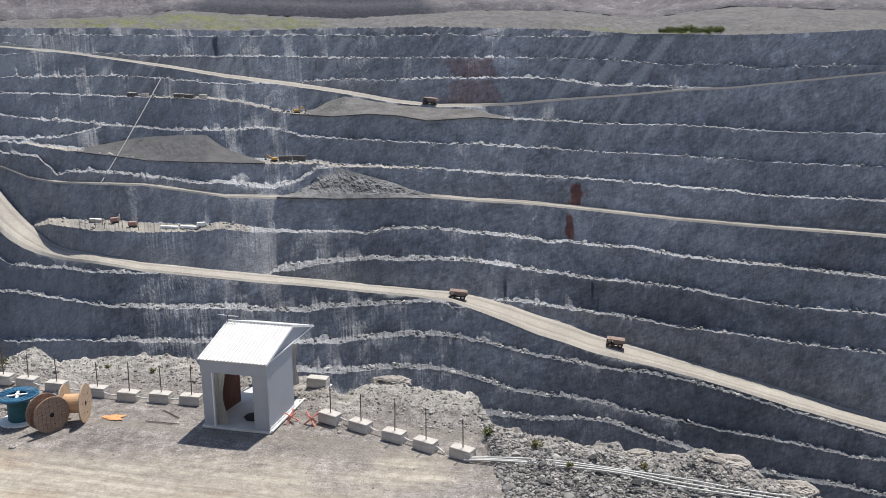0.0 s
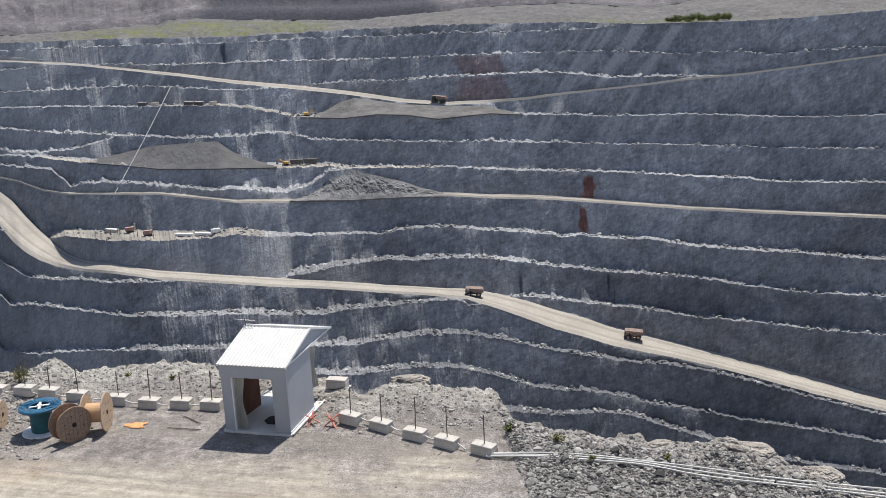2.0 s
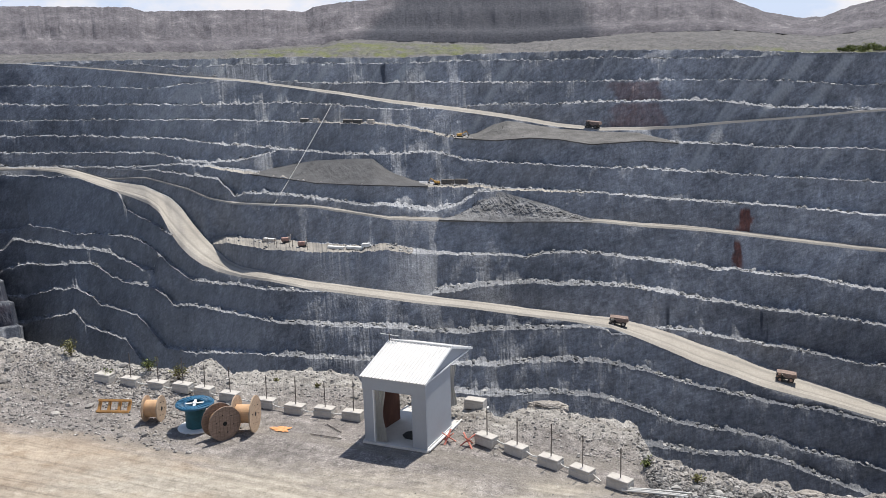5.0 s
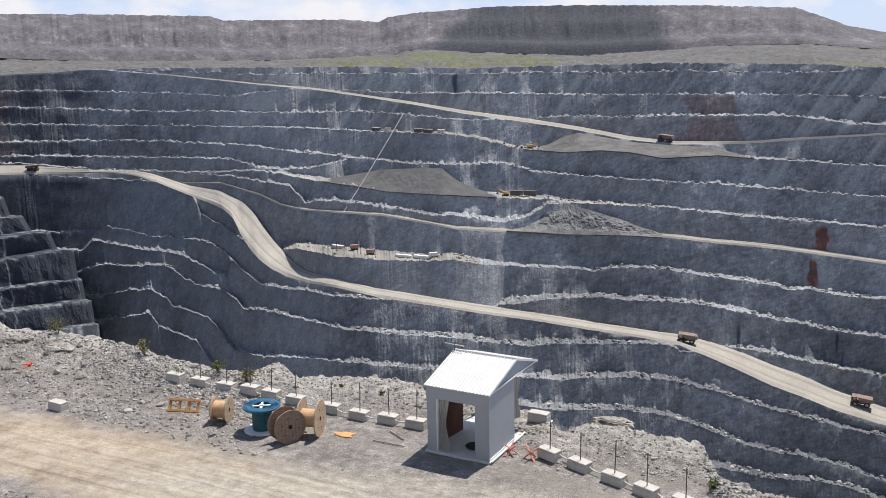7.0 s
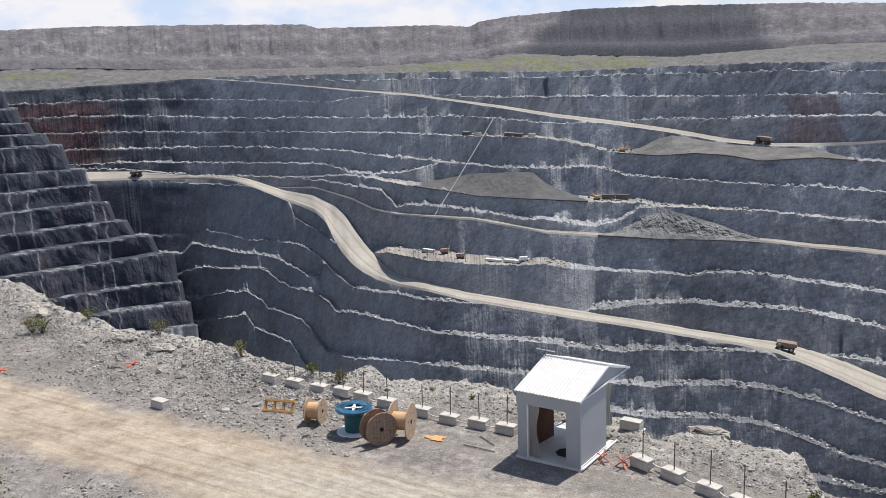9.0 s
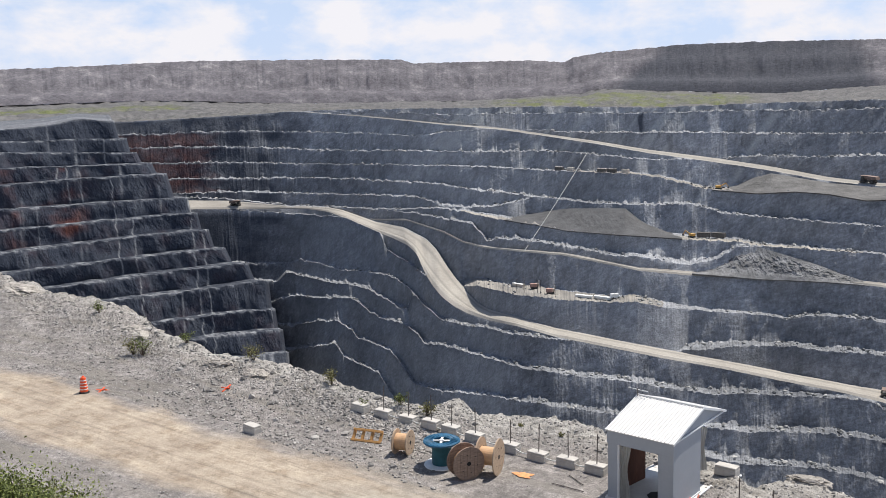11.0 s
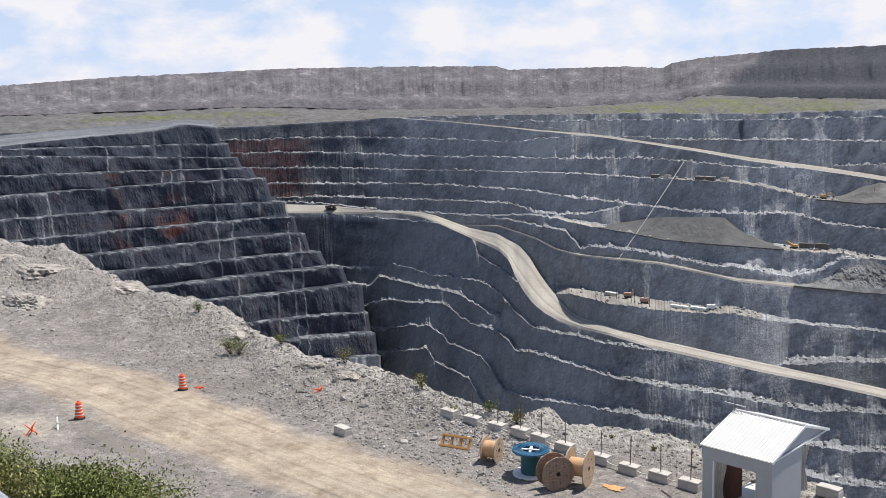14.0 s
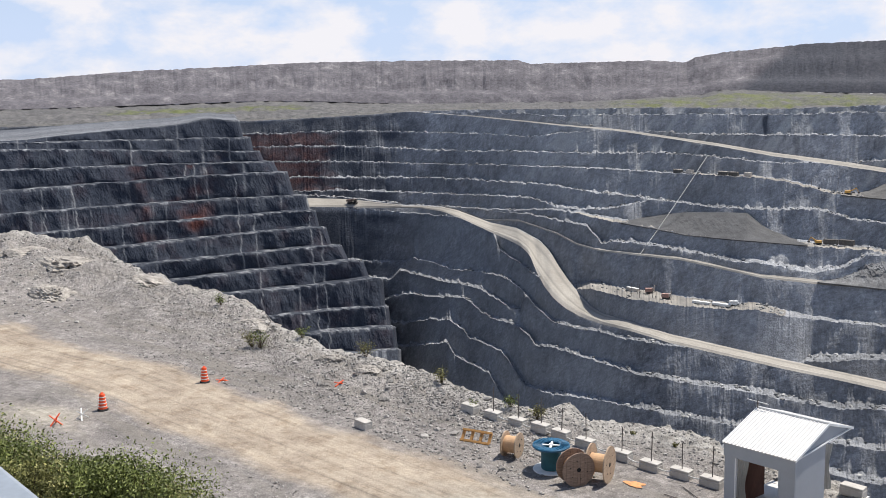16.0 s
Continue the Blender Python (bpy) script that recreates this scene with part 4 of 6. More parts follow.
def thing(name, m, label, category, group=""):
    ob = new(name)
    ob.matrix_basis = m
    return tagged(ob, label, category, group)


def box(size, at=(0, 0, 0), turn=None, bevel=0.0, bm=None):
    bm = bm or bmesh.new()
    m = Matrix.Translation(at) @ (turn or Matrix()) @ Matrix.Diagonal((*size, 1))
    made = bmesh.ops.create_cube(bm, size=1.0, matrix=m)
    if bevel:
        edges = list({e for v in made["verts"] for e in v.link_edges})
        bmesh.ops.bevel(bm, geom=edges, offset=bevel, segments=2, affect="EDGES", profile=0.5)
    return bm


def rod(a, b, radius, bm=None, sides=10, radius2=None):
    bm = bm or bmesh.new()
    a, b = Vector(a), Vector(b)
    m = Matrix.Translation((a + b) / 2) @ (b - a).to_track_quat("Z", "Y").to_matrix().to_4x4()
    bmesh.ops.create_cone(bm, cap_ends=True, segments=sides, radius1=radius, radius2=radius if radius2 is None else radius2, depth=(b - a).length, matrix=m)
    return bm


def lathe(profile, sides=28, bm=None, m=Matrix()):
    """A turned body from (radius, height) pairs, round Z."""
    bm = bm or bmesh.new()
    rings = []
    for r, z in profile:
        rings.append([bm.verts.new(m @ Vector((r * math.cos(2 * math.pi * k / sides), r * math.sin(2 * math.pi * k / sides), z))) for k in range(sides)])
    for lo, hi in zip(rings, rings[1:]):
        for k in range(sides):
            bm.faces.new((lo[k], lo[(k + 1) % sides], hi[(k + 1) % sides], hi[k]))
    return bm


def prism(outline, depth, bm=None, m=Matrix()):
    """An outline in XZ, pushed along Y."""
    bm = bm or bmesh.new()
    a = [bm.verts.new(m @ Vector((x, 0, z))) for x, z in outline]
    b = [bm.verts.new(m @ Vector((x, depth, z))) for x, z in outline]
    bm.faces.new(a)
    bm.faces.new(b[::-1])
    for k in range(len(a)):
        bm.faces.new((a[k], b[k], b[(k + 1) % len(a)], a[(k + 1) % len(a)]))
    bmesh.ops.recalc_face_normals(bm, faces=bm.faces)
    return bm


def ground_z(x, y):
    b, r = math.degrees(math.atan2(x, y)), math.hypot(x, y)
    x, y, r, b = (np.array([v], float) for v in (x, y, r, b))
    return float(yard_height(x, y, r, b, np.interp(b, NBE, edge_r))[0][0])


def tube(points, radius, material, name, parent=None, sides=8):
    cu = bpy.data.curves.new(name, "CURVE")
    cu.dimensions, cu.bevel_depth, cu.bevel_resolution = "3D", radius, 2
    sp = cu.splines.new("NURBS")
    sp.points.add(len(points) - 1)
    for p, q in zip(sp.points, points):
        p.co = (*q, 1)
    sp.order_u, sp.use_endpoint_u = 3, True
    cu.materials.append(material)
    ob = new(name, cu)
    ob.parent = parent
    return ob


CONCRETE = simple("concrete", (0.52, 0.49, 0.45), 0.9, vary=0.16, scale=2.5, bump=0.01)
SLAB = simple("pale_concrete", (0.62, 0.60, 0.57), 0.85, vary=0.12, scale=1.2)
PANEL = simple("grey_panel", (0.36, 0.385, 0.42), 0.6, vary=0.05, scale=1.0)
TRIM = simple("white_trim", (0.74, 0.75, 0.75), 0.5, vary=0.05)
ROOFING = simple("white_sheet_metal", (0.70, 0.69, 0.67), 0.42, 0.0, vary=0.05, scale=1.5)
CANVAS = simple("tarpaulin", (0.62, 0.61, 0.58), 0.75, vary=0.1, scale=2)
PLY = simple("stained_plywood", (0.14, 0.06, 0.04), 0.8, vary=0.35, scale=2.2, stretch=(1, 1, 0.3))
BLACK = simple("dark_rubber", (0.02, 0.02, 0.02), 0.8, vary=0.3)
STEEL = simple("rusty_steel", (0.16, 0.14, 0.13), 0.6, 0.4, vary=0.3, scale=8)
GREYWOOD = simple("weathered_boards", (0.30, 0.215, 0.165), 0.85, vary=0.3, scale=3, stretch=(1, 8, 8))
NEWWOOD = simple("pale_boards", (0.47, 0.35, 0.25), 0.8, vary=0.2, scale=3, stretch=(1, 8, 8))
DRUMWOOD = simple("drum_staves", (0.60, 0.38, 0.22), 0.75, vary=0.15, scale=4)
TEAL = simple("teal_drum", (0.02, 0.10, 0.13), 0.5, vary=0.2)
BLUE = simple("blue_paint", (0.025, 0.12, 0.22), 0.5, vary=0.25, scale=5)
WHITE = simple("white_paint", (0.78, 0.78, 0.76), 0.55, vary=0.06)
ORANGE = simple("orange_plastic", (0.80, 0.10, 0.03), 0.45, vary=0.1)
REDWOOD = simple("faded_red_stakes", (0.72, 0.26, 0.20), 0.75, vary=0.25, scale=6)
TAN = simple("orange_tan_boards", (0.50, 0.27, 0.10), 0.75, vary=0.2, scale=5)
ROPE = simple("white_hose", (0.66, 0.65, 0.62), 0.7, vary=0.1)
SPRAY = simple("orange_spray_paint", (0.80, 0.36, 0.16), 0.9, vary=0.3, scale=7)

# ---------------------------------------------------------------- the shed
SHED = pose(-9.2, 32.12, 0.0, 0, 0, -13.7)
W, D, DR, EAVE, RIDGE, TOP = 2.62, 2.35, 4.40, 2.72, 2.42, 3.40
slab = thing("concrete_slab", SHED, "pale concrete slab on the gravel carrying the shed", "slab")
part("top", box((W + 0.16, 4.65, 0.10), (W / 2, 2.25, 0.05), bevel=0.012), SLAB, slab)
part("edge_strip", box((0.07, 4.6, 0.06), (W + 0.12, 2.25, 0.115), bevel=0.01), TRIM, slab, "white painted edge strip")
shed = thing("shed", SHED @ pose(0, 0, 0.10), "small light grey metal shed with white corrugated gable roof, open front", "shed")
H0 = EAVE - 0.10
part("front_panel", box((0.42, 0.09, H0 - 0.5), (0.21, 0.045, (H0 - 0.5) / 2), bevel=0.006), PANEL, shed)
part("front_panel", box((0.54, 0.09, H0 - 0.5), (W - 0.27, 0.045, (H0 - 0.5) / 2), bevel=0.006), PANEL, shed)
part("fascia", box((W + 0.06, 0.10, 0.50), (W / 2, 0.02, H0 - 0.25), bevel=0.008), PANEL, shed)
part("side_wall", box((0.08, D - 0.1, H0), (W - 0.04, D / 2 + 0.05, H0 / 2), bevel=0.006), PANEL, shed)
part("side_wall", box((0.08, 1.95, H0), (0.04, 1.07, H0 / 2), bevel=0.006), PANEL, shed)
part("corner_trim", box((0.05, 0.05, H0), (W + 0.012, -0.012, H0 / 2), bevel=0.006), PANEL, shed)
part("door_jamb", box((0.05, 0.14, H0 - 0.5), (0.43, 0.06, (H0 - 0.5) / 2), bevel=0.005), TRIM, shed)
part("door_jamb", box((0.05, 0.14, H0 - 0.5), (W - 0.55, 0.06, (H0 - 0.5) / 2), bevel=0.005), PANEL, shed)
part("back_post", box((0.10, 0.10, H0), (W - 0.14, D + 0.02, H0 / 2), bevel=0.006), TRIM, shed)
part("back_post", box((0.10, 0.10, H0), (0.12, DR - 0.35, H0 / 2), bevel=0.006), TRIM, shed)
part("side_skirt", box((0.03, D, 0.07), (W + 0.018, D / 2, 0.035), bevel=0.004), TRIM, shed)
part("wall_plate", box((0.06, DR, 0.05), (W + 0.025, DR / 2, H0 + 0.005), bevel=0.005), TRIM, shed, "white trim board under the gable")
T0 = TOP - 0.10
for x in (0.02, W - 0.06):
    part("gable", prism([(0.0, H0 + 0.03), (RIDGE, T0 - 0.05), (DR, H0 + 0.03)], 0.04, m=Matrix.Translation((x, 0, 0)) @ Matrix(((0, 1, 0, 0), (1, 0, 0, 0), (0, 0, 1, 0), (0, 0, 0, 1)))), PANEL, shed)


def roof_slope(a, b, width, pitch=0.15):
    """Ribbed sheet from the eave line a=(y, z) to the ridge b, ribs running up the slope."""
    bm = bmesh.new()
    n = int(width / pitch)
    xs = []
    for k in range(n + 1):
        x0 = k * width / (n + 1)
        xs += [(x0, 0), (x0 + 0.055, 0), (x0 + 0.065, 0.028), (x0 + 0.10, 0.028), (x0 + 0.11, 0)]
    xs.append((width, 0))
    d = Vector((0, b[0] - a[0], b[1] - a[1])).normalized()
    up = Vector((0, -d.z, d.y)) if d.y > 0 else Vector((0, d.z, -d.y))
    up = up if up.z > 0 else -up
    rows = []
    for y, z in (a, b):
        rows.append([bm.verts.new(Vector((x - 0.06, y, z)) + up * h) for x, h in xs])
    for k in range(len(xs) - 1):
        bm.faces.new((rows[0][k], rows[0][k + 1], rows[1][k + 1], rows[1][k]))
    bmesh.ops.recalc_face_normals(bm, faces=bm.faces)
    geom = bmesh.ops.solidify(bm, geom=bm.faces[:], thickness=0.02)
    return bm


part("roof_sheet", roof_slope((-0.10, H0 + 0.02), (RIDGE, T0), W + 0.12), ROOFING, shed, "white ribbed metal roof sheet")
part("roof_sheet", roof_slope((DR + 0.1, H0 + 0.02), (RIDGE, T0), W + 0.12), ROOFING, shed)
part("ridge_cap", rod((-0.07, RIDGE, T0 + 0.02), (W + 0.07, RIDGE, T0 + 0.02), 0.05), ROOFING, shed)
for x in (-0.05, W + 0.07):
    bm = bmesh.new()
    for (y0, z0), (y1, z1) in (((-0.1, H0), (RIDGE, T0 - 0.01)), ((RIDGE, T0 - 0.01), (DR + 0.1, H0))):
        ln = math.hypot(y1 - y0, z1 - z0)
        box((0.03, ln, 0.09), (x, (y0 + y1) / 2, (z0 + z1) / 2), Matrix.Rotation(math.atan2(z1 - z0, y1 - y0), 4, "X"), bm=bm)
    part("bargeboard", bm, TRIM, shed)


def curtain(width, height, folds, lean):
    bm = bmesh.new()
    rows = []
    for j in range(13):
        s = j / 12
        row = []
        for k in range(31):
            u = k / 30
            pinch = 1 - 0.45 * math.sin(math.pi * min(1, s * 1.05)) ** 2 * lean
            row.append(bm.verts.new((u * width * pinch, 0.05 * math.sin(u * folds * 2 * math.pi + s) * (0.4 + 0.6 * s), -s * height + 0.02 * math.sin(u * 7))))
        rows.append(row)
    for a, b in zip(rows, rows[1:]):
        for k in range(30):
            bm.faces.new((a[k], a[k + 1], b[k + 1], b[k]))
    bmesh.ops.solidify(bm, geom=bm.faces[:], thickness=0.006)
    return bm


c = part("curtain", curtain(0.46, 2.12, 4, 0.7), CANVAS, shed, "off-white tarpaulin curtain drawn aside")
c.matrix_basis = pose(0.44, 0.10, H0 - 0.5)
c = part("curtain", curtain(0.40, 1.7, 3, 0.9), CANVAS, shed, "ragged white tarpaulin at the open back")
c.matrix_basis = pose(W - 0.1, D + 0.12, H0 - 0.15, 0, 0, 70)
c = part("inner_panel", box((0.03, 1.9, 2.05), (0, 0, 1.03), bevel=0.005), PLY, shed, "dark red-brown stained inner panel")
c.matrix_basis = pose(0.22, 1.40, 0.0, 0, 0, -7)
mat_disc = thing("floor_mat", SHED @ pose(1.55, 1.05, 0.104, 0, 0, 20), "round black rubber mat on the shed floor", "mat")
part("disc", lathe([(0.0, 0.0), (0.42, 0.0), (0.43, 0.02), (0.0, 0.025)], 8), BLACK, mat_disc)
aerial = thing("aerial", SHED @ pose(-0.02, RIDGE - 0.05, TOP + 0.02), "thin grey T-shaped aerial on the shed's ridge", "aerial")
part("mast", rod((0, 0, -0.05), (0, 0, 0.28), 0.022), STEEL, aerial)
part("crossbar", rod((-0.42, 0, 0.24), (0.42, 0, 0.21), 0.018), WHITE, aerial)
plank = thing("plank", SHED @ pose(W + 0.62, 4.1, 0.03, 8, 0, -6), "white painted plank lying beside the slab", "plank")
part("board", box((0.10, 1.1, 0.05), (0, 0, 0.06), bevel=0.008), WHITE, plank)

# ---------------------------------------------------------------- concrete blocks with rods and hose along the edge

def barrier(x, y, turn, rod_too=True, tall=1.15, lean=0.0):
    m = pose(x, y, ground_z(x, y) - 0.03, 0, 0, turn)
    ob = thing("concrete_block", m, "pale concrete barrier block on gravel" + (", upright rusty rod in it" if rod_too else ""), "block", "barrier blocks")
    part("block", box((0.86, 0.46, 0.29), (0, 0, 0.145), bevel=0.022), CONCRETE, ob)
    part("cap", box((0.84, 0.44, 0.11), (0, 0, 0.345), bevel=0.02), CONCRETE, ob)
    if rod_too:
        part("rod", rod((0.02, 0, 0.3), (0.02 + lean, 0.02, 0.45 + tall), 0.021, sides=6), STEEL, ob, "rusty steel rod")
        part("tie", lathe([(0.03, 0), (0.035, 0.02), (0.03, 0.04)], 8, m=Matrix.Translation((0.02 + lean * 0.8, 0.016, 0.45 + tall * 0.8))), STEEL, ob)
    return ob


rng = random.Random(4)
line_right = [(-4.5, 32.35), (-3.3, 31.75), (-2.0, 30.95), (-0.85, 30.25), (0.45, 29.6)]
line_left = [(-10.3, 34.35), (-11.57, 34.55), (-12.92, 34.74), (-14.37, 35.18), (-16.2, 35.62), (-17.48, 35.85), (-18.56, 35.99), (-19.87, 36.22), (-21.28, 36.4), (-22.67, 36.58)]
for x, y in line_right:
    barrier(x, y, -31 + rng.uniform(-3, 3), True, rng.uniform(1.0, 1.25), rng.uniform(-0.03, 0.03))
for k, (x, y) in enumerate(line_left):
    barrier(x, y, -14 + rng.uniform(-4, 4), k < 9, rng.uniform(0.95, 1.25), rng.uniform(-0.04, 0.04))
barrier(-5.35, 35.3, -14, False)
barrier(-26.35, 32.95, -16, False)
for k, pts in enumerate((line_right, line_left)):
    run = []
    for (x0, y0), (x1, y1) in zip(pts, pts[1:]):
        side = 0.25 if k == 0 else -0.18
        run += [(x0, y0 + side, ground_z(x0, y0) + 0.36), ((x0 + x1) / 2, (y0 + y1) / 2 - 0.12, ground_z((x0 + x1) / 2, (y0 + y1) / 2) + 0.08)]
    hose = tube(run, 0.028, ROPE, "hose")
    tagged(hose, "pale hose strung loosely along the concrete blocks", "hose")
for k, off in enumerate((0.0, 0.22, 0.42)):
    run = []
    for x, y in ((0.5, 29.3), (2.0, 29.1), (3.9, 28.6), (5.7, 28.0), (7.4, 27.3), (9.6, 26.4), (12.5, 25.2)):
        yy = y - off * (0.3 + x / 12) + 0.08 * math.sin(x * 2 + k)
        run.append((x, yy, ground_z(x, yy) + 0.10))
    tagged(tube(run, 0.03, ROPE, "hose"), "pale hose lying across the grey rubble", "hose")


# ---------------------------------------------------------------- cable reels
def flange(radius, thick, boards=9):
    """A disc of parallel boards with an iron eye."""
    out = []
    for k in range(boards):
        a, b = -radius + 2 * radius * k / boards + 0.004, -radius + 2 * radius * (k + 1) / boards - 0.004
        pts = []
        for s in np.linspace(a, b, 4):
            pts.append((s, math.sqrt(max(0, radius**2 - s * s))))
        outline = [(x, z) for x, z in pts] + [(x, -z) for x, z in reversed(pts)]
        if max(z for _, z in pts) < 0.02:
            continue
        out.append(prism(outline, thick))
    return out


def wooden_reel(m, radius, width, wood, label, core):
    """Axis along local Y; stands on its flanges."""
    ob = thing("cable_reel", m, label, "cable reel", "cable reels")
    for y in (0.0, width - 0.05):
        first = None
        for k, piece in enumerate(flange(radius, 0.05)):
            bmesh.ops.translate(piece, verts=piece.verts, vec=(0, y, radius))
            if first is None:
                rim = lathe([(radius - 0.02, -0.001), (radius + 0.004, 0.0), (radius + 0.004, 0.05), (radius - 0.02, 0.051)], 40,
                            m=Matrix.Translation((0, y + 0.05, radius)) @ Matrix.Rotation(radians(90), 4, "X"))
                first = part("flange", rim, wood, ob)
            part("board", piece, wood, first)
        part("hub", lathe([(0.0, -0.008), (0.09, -0.008), (0.09, 0.058), (0.0, 0.058)], 14, m=Matrix.Translation((0, y + 0.05, radius)) @ Matrix.Rotation(radians(90), 4, "X")), BLACK, first)
        for k in range(6):
            a = k * math.pi / 3 + 0.3
            bolt = rod((0.55 * radius * math.cos(a), y - 0.012, radius + 0.55 * radius * math.sin(a)), (0.55 * radius * math.cos(a), y + 0.062, radius + 0.55 * radius * math.sin(a)), 0.025, sides=6)
            part("bolt", bolt, BLACK, first)
    part("drum", rod((0, 0.05, radius), (0, width - 0.05, radius), core, sides=26), DRUMWOOD, ob, "pale orange wound drum")
    return ob


def reel_at(x, y, axis, radius, width, wood, label, core, tilt=0):
    # axis: world direction (degrees from +X) in which the reel's axis points
    m = pose(x, y, ground_z(x, y) - 0.01, 0, tilt, axis - 90)
    return wooden_reel(m @ Matrix.Translation((0, -width / 2, 0)), radius, width, wood, label, core)


reel_at(-15.0, 31.95, -38, 0.69, 0.62, GREYWOOD, "weathered brown wooden cable reel standing on its rims", 0.40)
reel_at(-14.3, 32.75, 4, 0.74, 0.82, NEWWOOD, "pale wooden cable reel with orange drum, leaning close to another", 0.37)
reel_at(-18.55, 33.25, 6, 0.54, 0.68, NEWWOOD, "small pale wooden cable reel standing on its rims", 0.36)

bx, by = -16.45, 32.75
blue = thing("cable_reel", pose(bx, by, ground_z(bx, by)) @ Matrix.Diagonal((1, 1, 0.88, 1)), "teal cable reel on end, blue spoked flange, white base", "cable reel", "cable reels")
part("base_disc", lathe([(0, 0.02), (0.74, 0.0), (0.76, 0.03), (0.74, 0.07), (0, 0.08)], 40), WHITE, blue, "white base disc")
part("drum", lathe([(0.40, 0.07), (0.42, 0.12), (0.41, 1.05), (0.40, 1.14)], 32), TEAL, blue, "dark teal wound drum")
ringm = part("flange", lathe([(0.36, 1.13), (0.74, 1.12), (0.77, 1.15), (0.77, 1.21), (0.74, 1.24), (0.36, 1.22), (0.36, 1.13)], 40), BLUE, blue, "blue ribbed steel flange")
for k in range(28):
    a = 2 * math.pi * k / 28
    part("rib", rod((0.4 * math.cos(a), 0.4 * math.sin(a), 1.235), (0.72 * math.cos(a), 0.72 * math.sin(a), 1.245), 0.022, sides=6), BLUE, ringm)
for k in range(2):
    part("spoke", box((0.80, 0.10, 0.05), (0, 0, 1.19), Matrix.Rotation(radians(20 + 90 * k), 4, "Z"), 0.01), WHITE, ringm, "white cross spoke")
part("hub", lathe([(0, 1.25), (0.09, 1.25), (0.09, 1.13), (0, 1.13)], 14), WHITE, ringm)

# tilted timber frame
px_, py_ = -20.75, 33.75
rack = thing("timber_frame", pose(px_, py_, ground_z(px_, py_), -38, 0, 4) @ Matrix.Diagonal((1.25, 1.2, 0.95, 1)), "orange-tan timber pallet frame propped on the gravel", "pallet")
for z in (0.06, 0.58):
    part("rail", box((1.18, 0.06, 0.11), (0, 0, z), bevel=0.01), TAN, rack)
for x in (-0.53, -0.18, 0.18, 0.53):
    part("upright", box((0.09, 0.10, 0.56), (x, 0.06, 0.32), bevel=0.01), TAN, rack)
for x in (-0.4, 0.0, 0.4):
    part("foot", box((0.09, 0.55, 0.09), (x, 0.22, 0.10), Matrix.Rotation(radians(35), 4, "X"), 0.01), TAN, rack)


# ---------------------------------------------------------------- crossed stakes, marker drums, paint
def stakes(x, y, size, material, label, seed, flat=0.0, rise=0.62):
    g = random.Random(seed)
    ob = thing("crossed_stakes", pose(x, y, ground_z(x, y) - 0.02, 0, flat, g.uniform(0, 90)), label, "marker", "crossed stakes")
    for k in range(3):
        a = k * 2.09 + g.uniform(-0.2, 0.2)
        lo = Vector((0.42 * size * math.cos(a), 0.42 * size * math.sin(a), 0))
        hi = Vector((-0.36 * size * math.cos(a + 0.2), -0.36 * size * math.sin(a + 0.2), rise * size))
        d = hi - lo
        part("stake", box((0.07, 0.035, d.length), (lo + hi) / 2, d.to_track_quat("Z", "Y").to_matrix().to_4x4(), 0.006), material, ob)
    return ob


stakes(-6.0, 32.5, 0.7, REDWOOD, "faded red crossed wooden stakes beside the shed", 1)
stakes(-5.2, 32.25, 0.75, REDWOOD, "faded red crossed wooden stakes beside a concrete block", 5)
stakes(-30.7, 36.6, 0.9, ORANGE, "bright orange stakes lying crossed on the stony bank", 8, rise=0.2)
stakes(-38.1, 35.2, 0.85, ORANGE, "bright orange stakes fallen beside a marker drum", 11, rise=0.15)
stakes(-39.9, 26.0, 0.8, ORANGE, "orange crossed stakes on the sandy verge", 13)
stakes(-39.5, 27.2, 0.8, WHITE, "white crossed stakes and slats on the sandy verge", 15)


def marker(x, y):
    ob = thing("marker_drum", pose(x, y, ground_z(x, y)) @ Matrix.Scale(1.0, 4), "orange traffic drum with white bands beside the track", "traffic drum", "traffic drums")
    part("base", lathe([(0, 0), (0.29, 0), (0.29, 0.04), (0.23, 0.09), (0, 0.09)], 10), BLACK, ob, "black rubber base")
    z, r = 0.08, 0.215
    for k in range(9):
        h = 0.115 if k % 2 == 0 else 0.045
        part("band", lathe([(r, z), (r + 0.008, z + 0.01), (r - 0.006, z + h - 0.01), (r - 0.009, z + h)], 20), ORANGE if k % 2 == 0 else WHITE, ob)
        z, r = z + h, r - 0.009
    part("top", lathe([(r, z), (r - 0.03, z + 0.03), (0.0, z + 0.035)], 20), ORANGE, ob)
    part("handle", box((0.05, 0.14, 0.08), (0, 0, z + 0.06), bevel=0.015), ORANGE, ob)
    return ob


marker(-38.75, 34.55)
marker(-39.75, 28.6)

bm = bmesh.new()
g = random.Random(3)
ring = []
for k in range(40):
    a = 2 * math.pi * k / 40
    r = 0.24 * (1 + 0.55 * max(0, math.sin(2.5 * a + 0.4))) * g.uniform(0.75, 1.1)
    x, y = -12.95 + 1.35 * r * math.cos(a), 33.0 + r * math.sin(a)
    ring.append(bm.verts.new((x, y, ground_z(x, y) + 0.035)))
mid = bm.verts.new((-12.95, 33.0, ground_z(-12.95, 33.0) + 0.05))
for k in range(40):
    bm.faces.new((mid, ring[k], ring[(k + 1) % 40]))
splash = part("paint_mark", bm, SPRAY, None)
tagged(splash, "orange spray-painted cross mark on the gravel", "paint mark")
